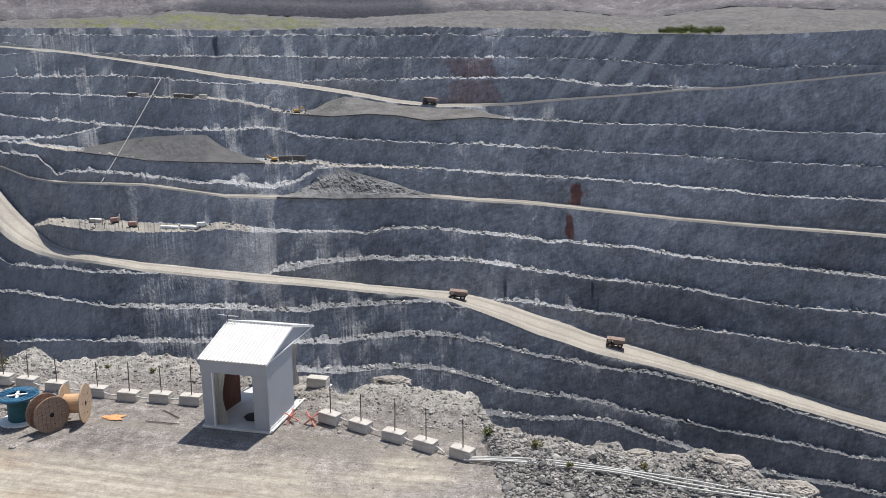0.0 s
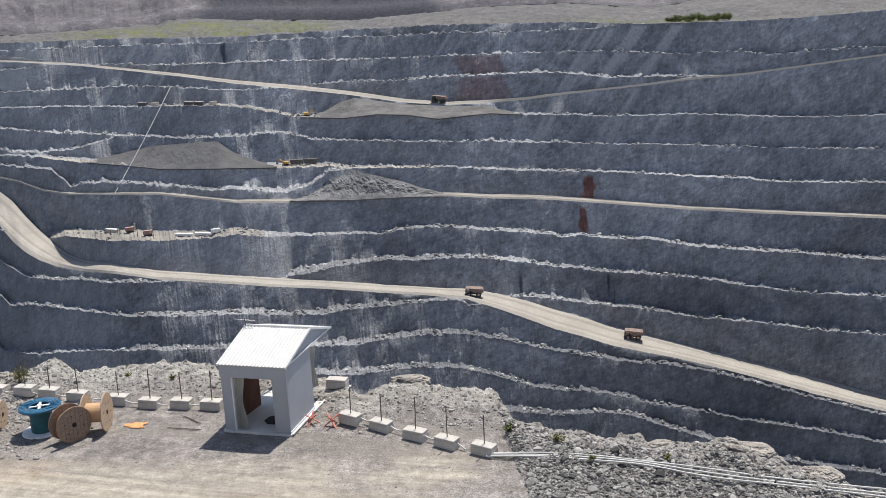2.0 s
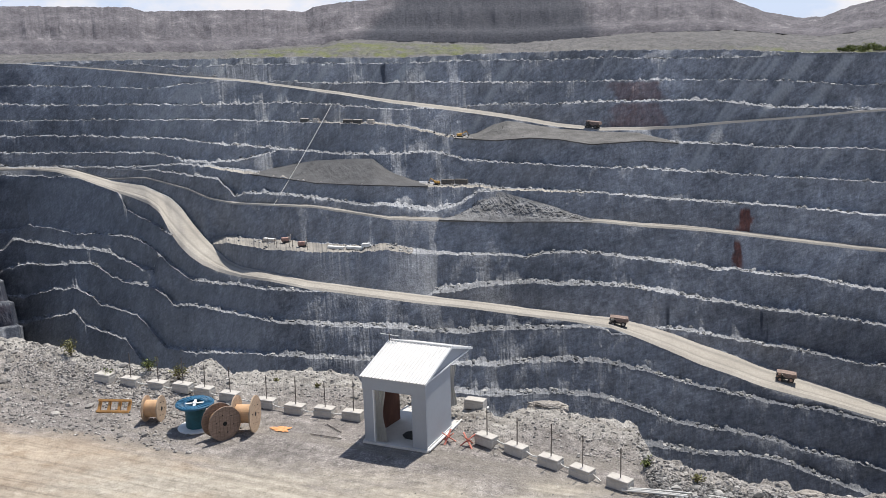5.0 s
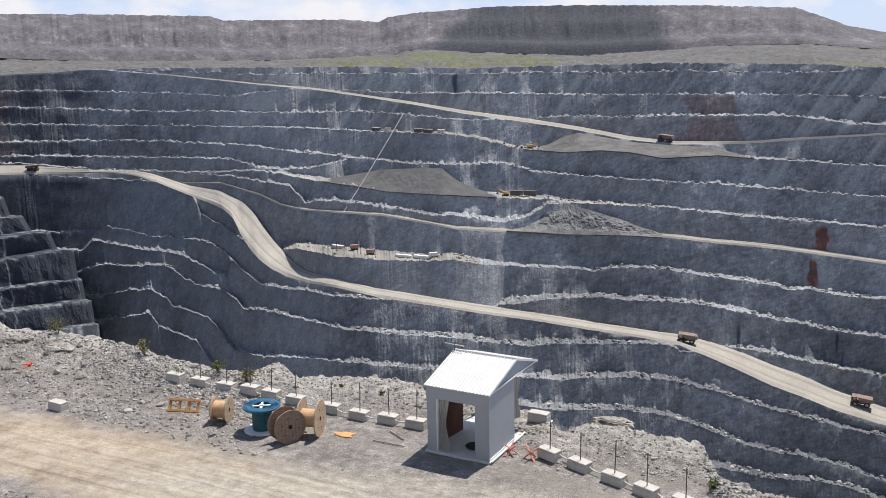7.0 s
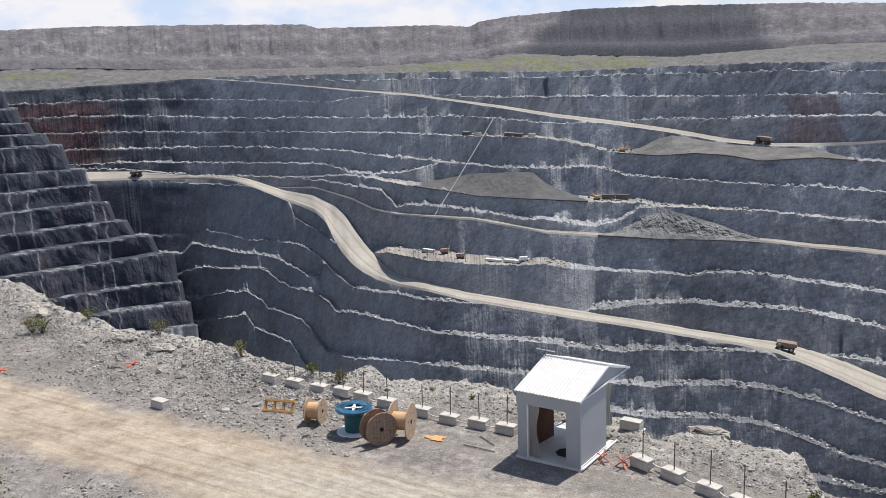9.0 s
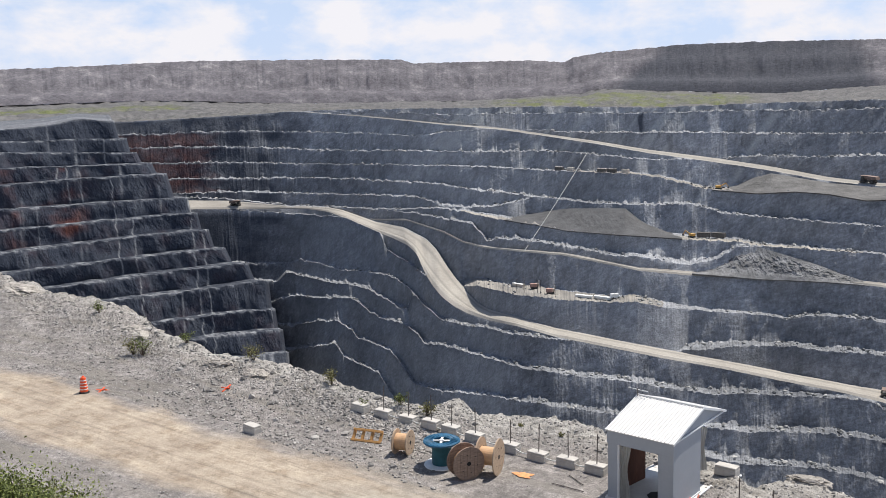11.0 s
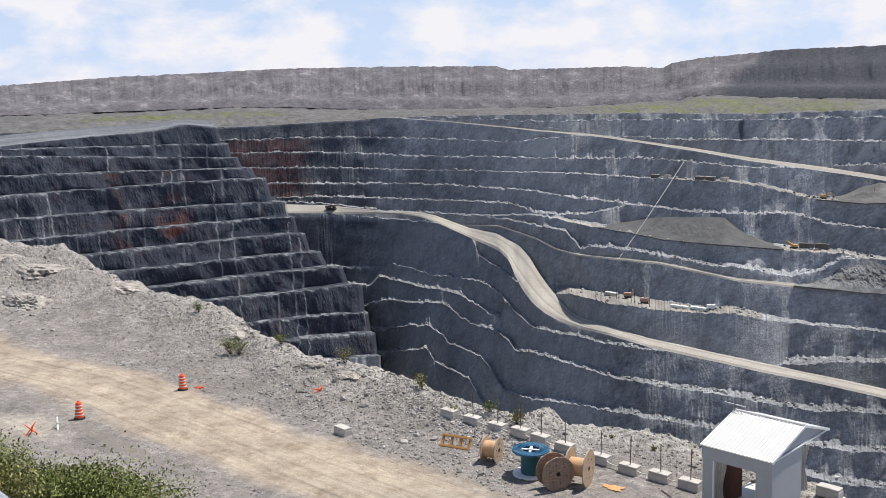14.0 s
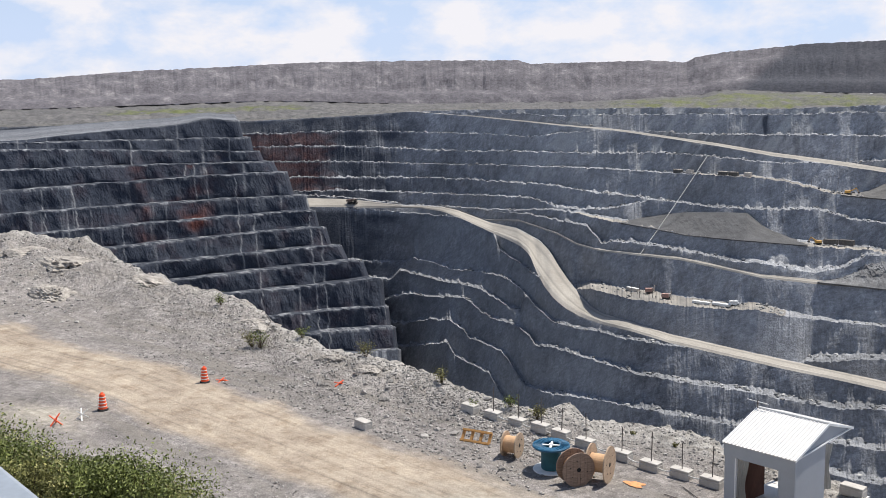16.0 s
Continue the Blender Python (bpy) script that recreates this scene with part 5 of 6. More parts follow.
for k, (x0, y0, x1, y1) in enumerate(((-11.6, 32.6, -10.2, 32.3), (-11.2, 33.6, -10.4, 32.9))):
    bm = rod((x0, y0, ground_z(x0, y0) + 0.04), (x1, y1, ground_z(x1, y1) + 0.04), 0.02, sides=6)
    tagged(part("iron_bar", bm, STEEL, None), "thin rusty bar lying on the gravel by the shed", "bar", "iron bars")


# ---------------------------------------------------------------- loose rock
def stone_mesh(name, places, sizes, material, seed, flat=0.65):
    """Many rough stones as one mesh."""
    g = np.random.default_rng(seed)
    t = (1 + 5**0.5) / 2
    v = np.array([(-1, t, 0), (1, t, 0), (-1, -t, 0), (1, -t, 0), (0, -1, t), (0, 1, t), (0, -1, -t), (0, 1, -t), (t, 0, -1), (t, 0, 1), (-t, 0, -1), (-t, 0, 1)]) / 1.9
    f = np.array([(0, 11, 5), (0, 5, 1), (0, 1, 7), (0, 7, 10), (0, 10, 11), (1, 5, 9), (5, 11, 4), (11, 10, 2), (10, 7, 6), (7, 1, 8),
                  (3, 9, 4), (3, 4, 2), (3, 2, 6), (3, 6, 8), (3, 8, 9), (4, 9, 5), (2, 4, 11), (6, 2, 10), (8, 6, 7), (9, 8, 1)])
    n = len(places)
    shape = v[None] * g.uniform(0.62, 1.2, (n, 12, 1)) * np.stack([g.uniform(0.7, 1.4, n), g.uniform(0.7, 1.4, n), g.uniform(0.5, 1.0, n) * flat * 1.4], -1)[:, None]
    a, b = g.uniform(0, 6.28, n), g.normal(0, 0.35, n)
    ca, sa, cb, sb_ = np.cos(a), np.sin(a), np.cos(b), np.sin(b)
    x, y, z = shape[..., 0], shape[..., 1], shape[..., 2]
    y, z = y * cb[:, None] - z * sb_[:, None], y * sb_[:, None] + z * cb[:, None]
    x, y = x * ca[:, None] - y * sa[:, None], x * sa[:, None] + y * ca[:, None]
    co = np.stack([x, y, z], -1) * (np.asarray(sizes)[:, None, None] / 2) + np.asarray(places)[:, None]
    faces = (f[None] + 12 * np.arange(n)[:, None, None]).reshape(-1, 3)
    me = bpy.data.meshes.new(name)
    me.vertices.add(12 * n)
    me.vertices.foreach_set("co", co.reshape(-1).astype(np.float32))
    me.loops.add(faces.size)
    me.loops.foreach_set("vertex_index", faces.reshape(-1).astype(np.int32))
    me.polygons.add(len(faces))
    me.polygons.foreach_set("loop_start", np.arange(0, faces.size, 3, dtype=np.int32))
    me.polygons.foreach_set("use_smooth", np.zeros(len(faces), bool))
    me.materials.append(material)
    me.update()
    me.validate()
    return new(name, me)


def stone_material(name, lo, hi, scale):
    m, n, l, p = mat(name, 0.9)
    g = n.new("ShaderNodeNewGeometry")
    c = ramp_node(n, l, g.outputs["Random Per Island"], [(0.0, lo), (0.6, tuple(0.5 * (a + b) for a, b in zip(lo, hi))), (1.0, hi)])
    f = noise_node(n, l, scale, 5, 0.65)
    l.new(mix_node(n, l, 0.8, c, ramp_node(n, l, f, [(0.3, grey(0.65)), (0.7, grey(1.2))]), "MULTIPLY"), p.inputs["Base Color"])
    bump_node(n, l, p, f, 0.6, 0.08 / scale * 3)
    return m


STONE = stone_material("broken_rock", (0.155, 0.148, 0.14), (0.48, 0.45, 0.42), 3.0)
DARKSTONE = stone_material("dark_broken_rock", (0.05, 0.05, 0.05), (0.40, 0.385, 0.365), 3.0)
BENCHROCK = stone_material("bench_rubble", (0.10, 0.105, 0.11), (0.50, 0.49, 0.47), 0.4)
gen = np.random.default_rng(11)


def scatter_yard(n, b_lo, b_hi, inside_lo, inside_hi, size_lo, size_hi, power=2.5, sink=0.2):
    b = gen.uniform(b_lo, b_hi, n)
    er = np.interp(b, NBE, edge_r)
    r = er - gen.uniform(inside_lo, inside_hi, n)
    x, y = r * np.sin(np.radians(b)), r * np.cos(np.radians(b))
    off_track = track_distance(x, y) > 3.0
    b, er, r, x, y = (v[off_track] for v in (b, er, r, x, y))
    n = len(b)
    z, _ = yard_height(x, y, r, b, er)
    s = size_lo + (size_hi - size_lo) * gen.random(n) ** power
    return np.stack([x, y, z + s * (0.25 - sink)], -1), s


# places and sizes: rubble below the blocks, along the bank, fine stones over the yard
groups = [scatter_yard(4000, 2, 27, 0.1, 2.2, 0.03, 0.20, 3.0), scatter_yard(7500, -58, -34, 0.3, 11, 0.025, 0.20, 4.0), scatter_yard(6500, -36, -26, 0.2, 5, 0.02, 0.20, 4.0), scatter_yard(350, -58, -24, 0.2, 9, 0.15, 0.42, 3.0),
          scatter_yard(4500, -28, 2, 0.1, 3.5, 0.025, 0.17, 4.0), scatter_yard(4000, -56, 3, 2, 10, 0.02, 0.08, 3.0), scatter_yard(1500, -64, -55, 3, 40, 0.06, 0.4, 3.5),
          scatter_yard(15000, -60, -28, 1, 30, 0.03, 0.16, 2.5, 0.1), scatter_yard(7000, -58, -28, 4, 42, 0.025, 0.15, 3.0)]
# stones on the bank under the shrubs
b_ = gen.uniform(-64, -50, 900)
r_ = gen.uniform(14, 30, 900)
x_, y_ = r_ * np.sin(np.radians(b_)), r_ * np.cos(np.radians(b_))
z_ = yard_height(x_, y_, r_, b_, np.interp(b_, NBE, edge_r))[0]
groups.append((np.stack([x_, y_, z_ + 0.03], -1), 0.08 + 0.3 * gen.random(900) ** 2))
rubble = stone_mesh("rubble", np.concatenate([p for p, _ in groups]), np.concatenate([s for _, s in groups]), STONE, 21)
tagged(rubble, "broken grey rock and stones strewn along the pit edge", "rubble", kind="stuff")

heap = []
for p, sizes in (scatter_yard(34000, 1.5, 28, 1.0, 6.5, 0.025, 0.17, 2.2, 0.1), scatter_yard(500, 2, 28, 1.0, 6.0, 0.15, 0.42, 2.5, 0.15)):
    bear, reach = np.degrees(np.arctan2(p[:, 0], p[:, 1])), np.hypot(p[:, 0], p[:, 1])
    deep = np.interp(bear, NBE, edge_r) - reach
    lies = bear > 2.2 + 0.55 * (deep - 1.5) + 0.5 * fbm(p[:, 0] / 0.8, p[:, 1] / 0.8, 65, 3)
    heap.append((p[lies], sizes[lies]))
dark_rubble = stone_mesh("dark_rubble", np.concatenate([p for p, _ in heap]), np.concatenate([s for _, s in heap]), DARKSTONE, 23, 0.5)
tagged(dark_rubble, "loose dark grey blasted rock heaped below the barrier blocks", "rubble", kind="stuff")

# rubble on the benches
bp, bs = [], []
for k in range(1, len(crests)):
    name, r, z, w, there, is_road, rt, zt = crests[k]
    if is_road:
        continue
    n = 1500
    b = gen.uniform(-46, 29, n)
    keep = gen.random(n) < np.clip(0.45 + 1.1 * fbm(b * 1.1, 0 * b + k, 4000 + k, 4), 0.05, 1) * np.interp(b, BE, there)
    b = b[keep]
    s = gen.random(len(b)) ** 0.8
    ww, rr, zz = np.interp(b, BE, w), np.interp(b, BE, r), np.interp(b, BE, z)
    size = 0.5 + 2.4 * gen.random(len(b)) ** 2.6
    bp.append(polar(b, rr + ww * s, zz + size * 0.12))
    bs.append(size)
bench_rubble = stone_mesh("bench_rubble", np.concatenate(bp), np.concatenate(bs), BENCHROCK, 22)
tagged(bench_rubble, "pale broken rock lying along the pit's benches", "rubble", kind="stuff")


def boulder(x, y, size, label, squash=(1, 1, 0.7), seed=0, turn=0):
    bm = bmesh.new()
    bmesh.ops.create_icosphere(bm, subdivisions=5, radius=0.5)
    for v in bm.verts:
        p = v.co.normalized()
        d = 0.5 + 0.2 * noise.noise(p * 1.3 + Vector((seed * 7.1, 0, 0))) - 0.16 * abs(noise.noise(p * 3.1 + Vector((0, seed * 3.3, 0)))) - 0.10 * abs(noise.noise(p * 7 + Vector((seed, 0, 0)))) + 0.03 * noise.noise(p * 18)
        q = p * d
        for ax in (Vector((0.8, 0.3, 0.5)), Vector((-0.5, 0.7, 0.5)), Vector((0.1, -0.9, 0.4)), Vector((0, 0.2, 1))):
            ax = ax.normalized()
            over = q.dot(ax) - 0.40
            if over > 0:
                q -= ax * over * 0.8
        v.co = Vector((q.x * squash[0], q.y * squash[1], q.z * squash[2] * 0.72)) * size
    ob = part("boulder", bm, LEDGE, None)
    ob.matrix_basis = pose(x, y, ground_z(x, y) - (0.05 if size > 3 else 0.0) * size, 0, 0, turn)
    return tagged(ob, label, "boulder", "boulders")


LEDGE = simple("bare_ledge_rock", (0.40, 0.365, 0.325), 0.9, vary=0.45, scale=1.6, bump=0.08)
boulder(-74, 51.0, 6.5, "pale bare rock outcrop at the pit edge", (1.5, 0.9, 0.55), 1, -20)
boulder(-84, 53.5, 6.5, "pale rusty rock outcrop at the pit edge", (1.3, 1.0, 0.52), 2, -10)
boulder(-67, 44.6, 4.6, "cracked brown rock outcrop on the stony bank", (1.3, 0.8, 0.62), 3, -15)
boulder(-43.4, 43.7, 3.6, "pale smooth rock slab at the pit edge", (1.2, 0.7, 0.36), 4, -25)
boulder(-61, 49, 4.0, "pale weathered rock slab at the pit edge", (1.6, 0.7, 0.36), 5, -25)
boulder(-30.5, 38.6, 1.5, "dark broken boulder on the stony bank", (1.2, 0.9, 0.6), 6, 0)
boulder(-33.5, 39.3, 1.3, "pale boulder on the stony bank", (1.3, 0.8, 0.55), 7, 30)
boulder(6.5, 29.5, 0.8, "pale flat boulder on the rubble slope", (1.5, 0.8, 0.4), 8, 10)
boulder(9.3, 28.3, 1.15, "smooth grey rock outcrop at the pit edge", (1.5, 0.8, 0.42), 9, -30)
boulder(11.0, 26.6, 1.1, "smooth grey rounded rock at the pit edge", (1.2, 1.0, 0.55), 10, -30)
boulder(-2.4, 36.0, 1.3, "pale crumbling rock knob at the pit edge", (1.4, 0.7, 0.45), 12, 0)


# ---------------------------------------------------------------- things on the pit's benches
def on_bench(name, b, inward=0.5):
    """A place on the named bench at bearing b; inward: 0 at its crest, 1 at the foot of the face above."""
    for c in crests:
        if c[0] == name:
            r, z, rt, zt = (float(np.interp(b, BE, c[k])) for k in (1, 2, 6, 7))
            rr, zz = r + (rt - r) * inward, z + (zt - z) * inward
            return Vector((rr * math.sin(radians(b)), rr * math.cos(radians(b)), zz))


def fill_slope(name, top, bottom, upper, lower, material, rough, label):
    """A tipped fill lying against the wall between two benches; top and bottom: bearing and dip of its edges."""
    b = np.linspace(max(top[0][0], bottom[0][0]), min(top[-1][0], bottom[-1][0]), 170)
    ru = next(np.interp(b, BE, c[1]) for c in crests if c[0] == upper) - 4
    rl = next(np.interp(b, BE, c[1]) for c in crests if c[0] == lower) - 1.5
    rl = np.minimum(rl, ru - 6)
    d0, d1 = along(top, b), along(bottom, b)
    grid = []
    for s in np.linspace(0, 1, 40):
        dip, r = d0 + (d1 - d0) * s, ru + (rl - ru) * s
        r = r - rough * fbm(b * 5, 0 * b + s * 9, 8100, 4, 0.65) * math.sin(math.pi * s)
        dip = dip + 0.012 * rough * fbm(b * 6, 0 * b + s * 11, 8200, 4, 0.65) * math.sin(math.pi * s)
        grid.append(polar(b, r, LOOKOUT + r * np.tan(np.radians(dip))))
    skirt = polar(b, rl + 14, LOOKOUT + rl * np.tan(np.radians(d1)) - 8)
    ob = sheet(name, np.array(grid + [skirt]), [material])
    return tagged(ob, label, "spoil heap", kind="structure")


SPOIL = simple("tipped_grey_spoil", (0.105, 0.105, 0.108), 0.95, vary=0.25, scale=0.12, bump=0.4)
COARSE = simple("tipped_coarse_rock", (0.22, 0.22, 0.222), 0.95, vary=0.5, scale=0.16, bump=0.8)
fill_slope("ground_spoil", [(-22.17, -7.03), (-21.24, -6.82), (-18.4, -6.59), (-15.83, -6.57), (-14.68, -6.61), (-13.9, -7.24), (-12.26, -7.94), (-11.3, -8.15)],
           [(-22.17, -7.22), (-20.07, -7.6), (-18.2, -7.96), (-15.61, -8.18), (-11.95, -8.39), (-11.3, -8.42)], "shelf_4", "shelf_5", SPOIL, 1.0, "smooth dark grey tipped fill on a bench")
fill_slope("ground_talus", [(-10.69, -10.36), (-9.27, -9.62), (-8.19, -8.75), (-6.81, -8.86), (-4.02, -9.64), (-1.1, -10.51)],
           [(-10.69, -10.5), (-6.87, -10.72), (-3.33, -10.73), (-1.1, -10.79)], "shelf_5", "road_6", COARSE, 2.0, "coarse grey rubble slope between two benches")
GRAVEL = simple("apron_gravel", (0.15, 0.146, 0.142), 0.95, vary=0.35, scale=0.1, bump=0.4)
fill_slope("ground_apron", [(-9.6, -5.45), (-8.2, -5.2), (-7.2, -4.75), (-6.3, -4.52), (-3.2, -5.06), (-0.5, -5.29), (1.5, -5.35), (4.0, -5.93)],
           [(-9.6, -5.5), (-7.0, -5.70), (-5.0, -5.57), (-3.2, -5.69), (-1.2, -6.03), (0.2, -5.94), (2.0, -5.83), (4.0, -5.98)], "ramp_high", "shelf_3", GRAVEL, 1.2, "grey gravel apron between the ramp and a bench")
YELLOW = simple("machine_yellow", (0.62, 0.36, 0.10), 0.6, vary=0.15, scale=0.6)
DUSTY = simple("dusty_tyre", (0.06, 0.058, 0.055), 0.9, vary=0.3, scale=0.8)
DARKBODY = simple("dusty_dark_steel", (0.14, 0.13, 0.12), 0.7, 0.2, vary=0.35, scale=0.5)
PALEBODY = simple("dusty_pale_steel", (0.62, 0.55, 0.48), 0.65, vary=0.2, scale=0.5)
RUSTBODY = simple("dusty_orange_steel", (0.56, 0.36, 0.27), 0.65, vary=0.25, scale=0.5)
PINK = simple("faded_red_paint", (0.42, 0.26, 0.22), 0.7, vary=0.25, scale=0.5)
BEDSTEEL = simple("worn_brown_steel", (0.27, 0.20, 0.17), 0.7, 0.1, vary=0.4, scale=0.5)
GLASS = simple("dark_glazing", (0.02, 0.025, 0.03), 0.15, vary=0.1)


def haul_truck(at, heading, body, label):
    ob = thing("haul_truck", Matrix.Translation(at) @ pose(0, 0, 0, 0, 0, heading) @ Matrix.Scale(0.82, 4), label, "truck", "haul trucks")
    # local +X is ahead
    part("chassis", box((10.5, 3.0, 1.2), (0, 0, 2.2), bevel=0.1), DARKBODY, ob)
    bed = [(-6.6, 3.4), (-6.2, 5.6), (1.9, 6.3), (5.6, 6.4), (5.6, 6.1), (2.3, 5.9), (1.6, 3.9), (-1.5, 2.9)]
    bedo = part("tipper_bed", prism(bed, 6.6, m=Matrix.Translation((0, -3.3, 0))), BEDSTEEL, ob, "worn brown tipper bed with canopy")
    for x in (-4.6, -2.8, -1.0, 0.8):
        for y in (-3.38, 3.38):
            part("rib", box((0.25, 0.18, 2.2), (x, y, 4.7), Matrix.Rotation(radians(6), 4, "Y"), 0.03), BEDSTEEL, bedo)
    part("hood", box((3.0, 2.8, 2.2), (4.3, 0, 3.4), bevel=0.15), body, ob)
    part("deck", box((3.4, 6.4, 0.25), (4.2, 0, 4.4), bevel=0.05), DARKBODY, ob)
    cab = part("cab", box((1.9, 2.0, 1.6), (4.0, 2.0, 5.25), bevel=0.1), body, ob)
    part("windscreen", box((0.06, 1.7, 0.8), (4.96, 2.0, 5.45), bevel=0.01), GLASS, cab)
    part("grille", box((0.1, 2.2, 1.6), (5.83, 0, 3.3), bevel=0.02), DARKBODY, ob)
    part("bumper", box((0.5, 6.0, 0.6), (5.8, 0, 1.9), bevel=0.08), DARKBODY, ob)
    part("ladder", box((0.12, 0.7, 2.4), (6.0, -1.6, 3.1), Matrix.Rotation(radians(14), 4, "Y"), 0.02), STEEL, ob)
    for x, ys in ((3.6, (-2.8, 2.8)), (-3.2, (-2.9, -1.6, 1.6, 2.9))):
        for y in ys:
            m = Matrix.Translation((x, y, 1.75)) @ Matrix.Rotation(radians(90), 4, "X")
            tyre = part("tyre", lathe([(0.9, -0.55), (1.55, -0.58), (1.75, -0.4), (1.77, 0), (1.75, 0.4), (1.55, 0.58), (0.9, 0.55)], 22, m=m), DUSTY, ob)
            part("rim", lathe([(0, -0.3), (0.9, -0.45), (0.9, 0.45), (0, 0.3)], 16, m=m), body, tyre)
    return ob


def road_heading(name, b):
    d = on_bench(name, b + 0.6) - on_bench(name, b - 0.6)
    return math.degrees(math.atan2(d.y, d.x))


haul_truck(on_bench("haul_road", 0.6, 0.45), road_heading("haul_road", 0.6) + 180, PALEBODY, "dusty pale mine haul truck on the ramp")
haul_truck(on_bench("haul_road", 10.75, 0.6), road_heading("haul_road", 10.75) + 180, RUSTBODY, "dusty orange mine haul truck climbing the ramp")
haul_truck(on_bench("ramp_high", -1.1, 0.3), road_heading("ramp_high", -1.6) + 180, DARKBODY, "dark mine haul truck on the upper ramp")
haul_truck(on_bench("haul_road", -38.6, 0.4), 10, DARKBODY, "dark mine haul truck on the pale loading pad")


def excavator(at, heading, paint, label):
    ob = thing("excavator", Matrix.Translation(at) @ pose(0, 0, 0, 0, 0, heading) @ Matrix.Scale(0.7, 4), label, "excavator", "excavators")
    for y in (-1.9, 1.9):
        part("track", box((5.6, 0.9, 1.2), (0, y, 0.6), bevel=0.35), DUSTY, ob)
    part("house", box((4.6, 3.4, 2.0), (-0.6, 0, 2.5), bevel=0.2), paint, ob)
    cab = part("cab", box((1.6, 1.3, 2.0), (1.4, 1.2, 2.9), bevel=0.12), paint, ob)
    part("window", box((0.05, 1.0, 1.1), (2.22, 1.2, 3.2)), GLASS, cab)
    part("boom", box((6.2, 0.7, 0.9), (4.3, -0.2, 4.3), Matrix.Rotation(radians(-28), 4, "Y"), 0.12), paint, ob)
    part("stick", box((4.2, 0.5, 0.6), (7.6, -0.2, 4.0), Matrix.Rotation(radians(58), 4, "Y"), 0.1), paint, ob)
    part("bucket", prism([(0, 0), (1.5, 0.1), (1.6, 1.0), (0.9, 1.5), (0, 1.2)], 1.5, m=Matrix.Translation((8.0, -0.95, 0.9))), DARKBODY, ob)
    return ob


excavator(on_bench("shelf_5", -10.75, 0.4), 160, YELLOW, "yellow tracked excavator on a bench road")
excavator(on_bench("shelf_3", -9.25, 0.35), 20, YELLOW, "small yellow excavator on the rubble bench")


def container(at, heading, size, paint, label, roof=None):
    ob = thing("container", Matrix.Translation(at) @ pose(0, 0, 0, 0, 0, heading), label, "container", "containers")
    l_, w_, h_ = size
    part("body", box((l_, w_, h_ - 0.25), (0, 0, h_ / 2 - 0.05), bevel=0.06), paint, ob)
    part("roof", box((l_ + 0.15, w_ + 0.15, 0.2), (0, 0, h_ - 0.1), bevel=0.05), roof or paint, ob)
    n = int(l_ / 1.2)
    for k in range(n):
        part("rib", box((0.18, 0.10, h_ - 0.5), (-l_ / 2 + (k + 0.5) * l_ / n, -w_ / 2 - 0.04, h_ / 2)), paint, ob)
    for x in (-l_ / 2 + 0.5, l_ / 2 - 0.5):
        part("skid", box((0.4, w_, 0.25), (x, 0, 0.06), bevel=0.03), DARKBODY, ob)
    return ob


for b in (-10.05, -9.2):
    container(on_bench("shelf_5", b, 0.5), road_heading("shelf_5", b), (8.2, 3.0, 3.0), DARKBODY, "long dark steel container on a bench road", DARKBODY)
for b, c in ((-18.7, DARKBODY), (-18.0, PALEBODY), (-16.1, DARKBODY), (-15.5, DARKBODY), (-14.7, PALEBODY)):
    container(on_bench("shelf_3", b, 0.35), road_heading("shelf_3", b), (6.5 if c is DARKBODY else 5, 2.6, 2.8), c, "grey site container standing on a rubble bench", PALEBODY)
for b in (-17.2, -16.05):
    container(on_bench("shelf_7", b, 0.35), road_heading("shelf_7", b), (11.0, 2.4, 1.5), WHITE, "long low white trailer on the bench pad", WHITE)
container(on_bench("shelf_7", -21.3, 0.75), road_heading("shelf_7", -21.3), (9, 2.5, 2.3), PALEBODY, "pale site container on the bench pad", WHITE)


def drill_rig(at, heading, label):
    ob = thing("drill_rig", Matrix.Translation(at) @ pose(0, 0, 0, 0, 0, heading), label, "drill rig", "drill rigs")
    for y in (-1.5, 1.5):
        part("track", box((4.5, 0.7, 1.0), (0, y, 0.5), bevel=0.3), DUSTY, ob)
    part("engine_house", box((4.2, 2.6, 2.2), (-0.6, 0, 2.1), bevel=0.15), PINK, ob)
    part("cab", box((1.5, 1.4, 2.1), (2.2, 0.8, 2.2), bevel=0.12), PALEBODY, ob)
    mast = part("mast", box((0.5, 0.5, 4.6), (2.9, -0.7, 2.8), bevel=0.05), PALEBODY, ob)
    for k in range(5):
        part("rung", box((0.8, 0.1, 0.1), (2.9, -0.7, 1.0 + 0.8 * k)), STEEL, mast)
    return ob


drill_rig(on_bench("shelf_7", -20.3, 0.6), 30, "faded red drill rig on the bench pad")
drill_rig(on_bench("shelf_7", -19.3, 0.45), 15, "faded red drill rig with pale mast on the pad")
van = thing("pickup", Matrix.Translation(on_bench("shelf_7", -15.3, 0.5)) @ pose(0, 0, 0, 0, 0, 40), "white service truck parked on the bench pad", "truck")
part("body", box((5.6, 2.2, 1.2), (0, 0, 1.1), bevel=0.15), WHITE, van)
part("cab", box((2.2, 2.1, 1.2), (1.0, 0, 2.2), bevel=0.2), WHITE, van)
part("load_box", box((2.6, 2.2, 1.3), (-1.5, 0, 2.3), bevel=0.1), WHITE, van)
part("windscreen", box((0.06, 1.8, 0.7), (2.1, 0, 2.3)), GLASS, van)
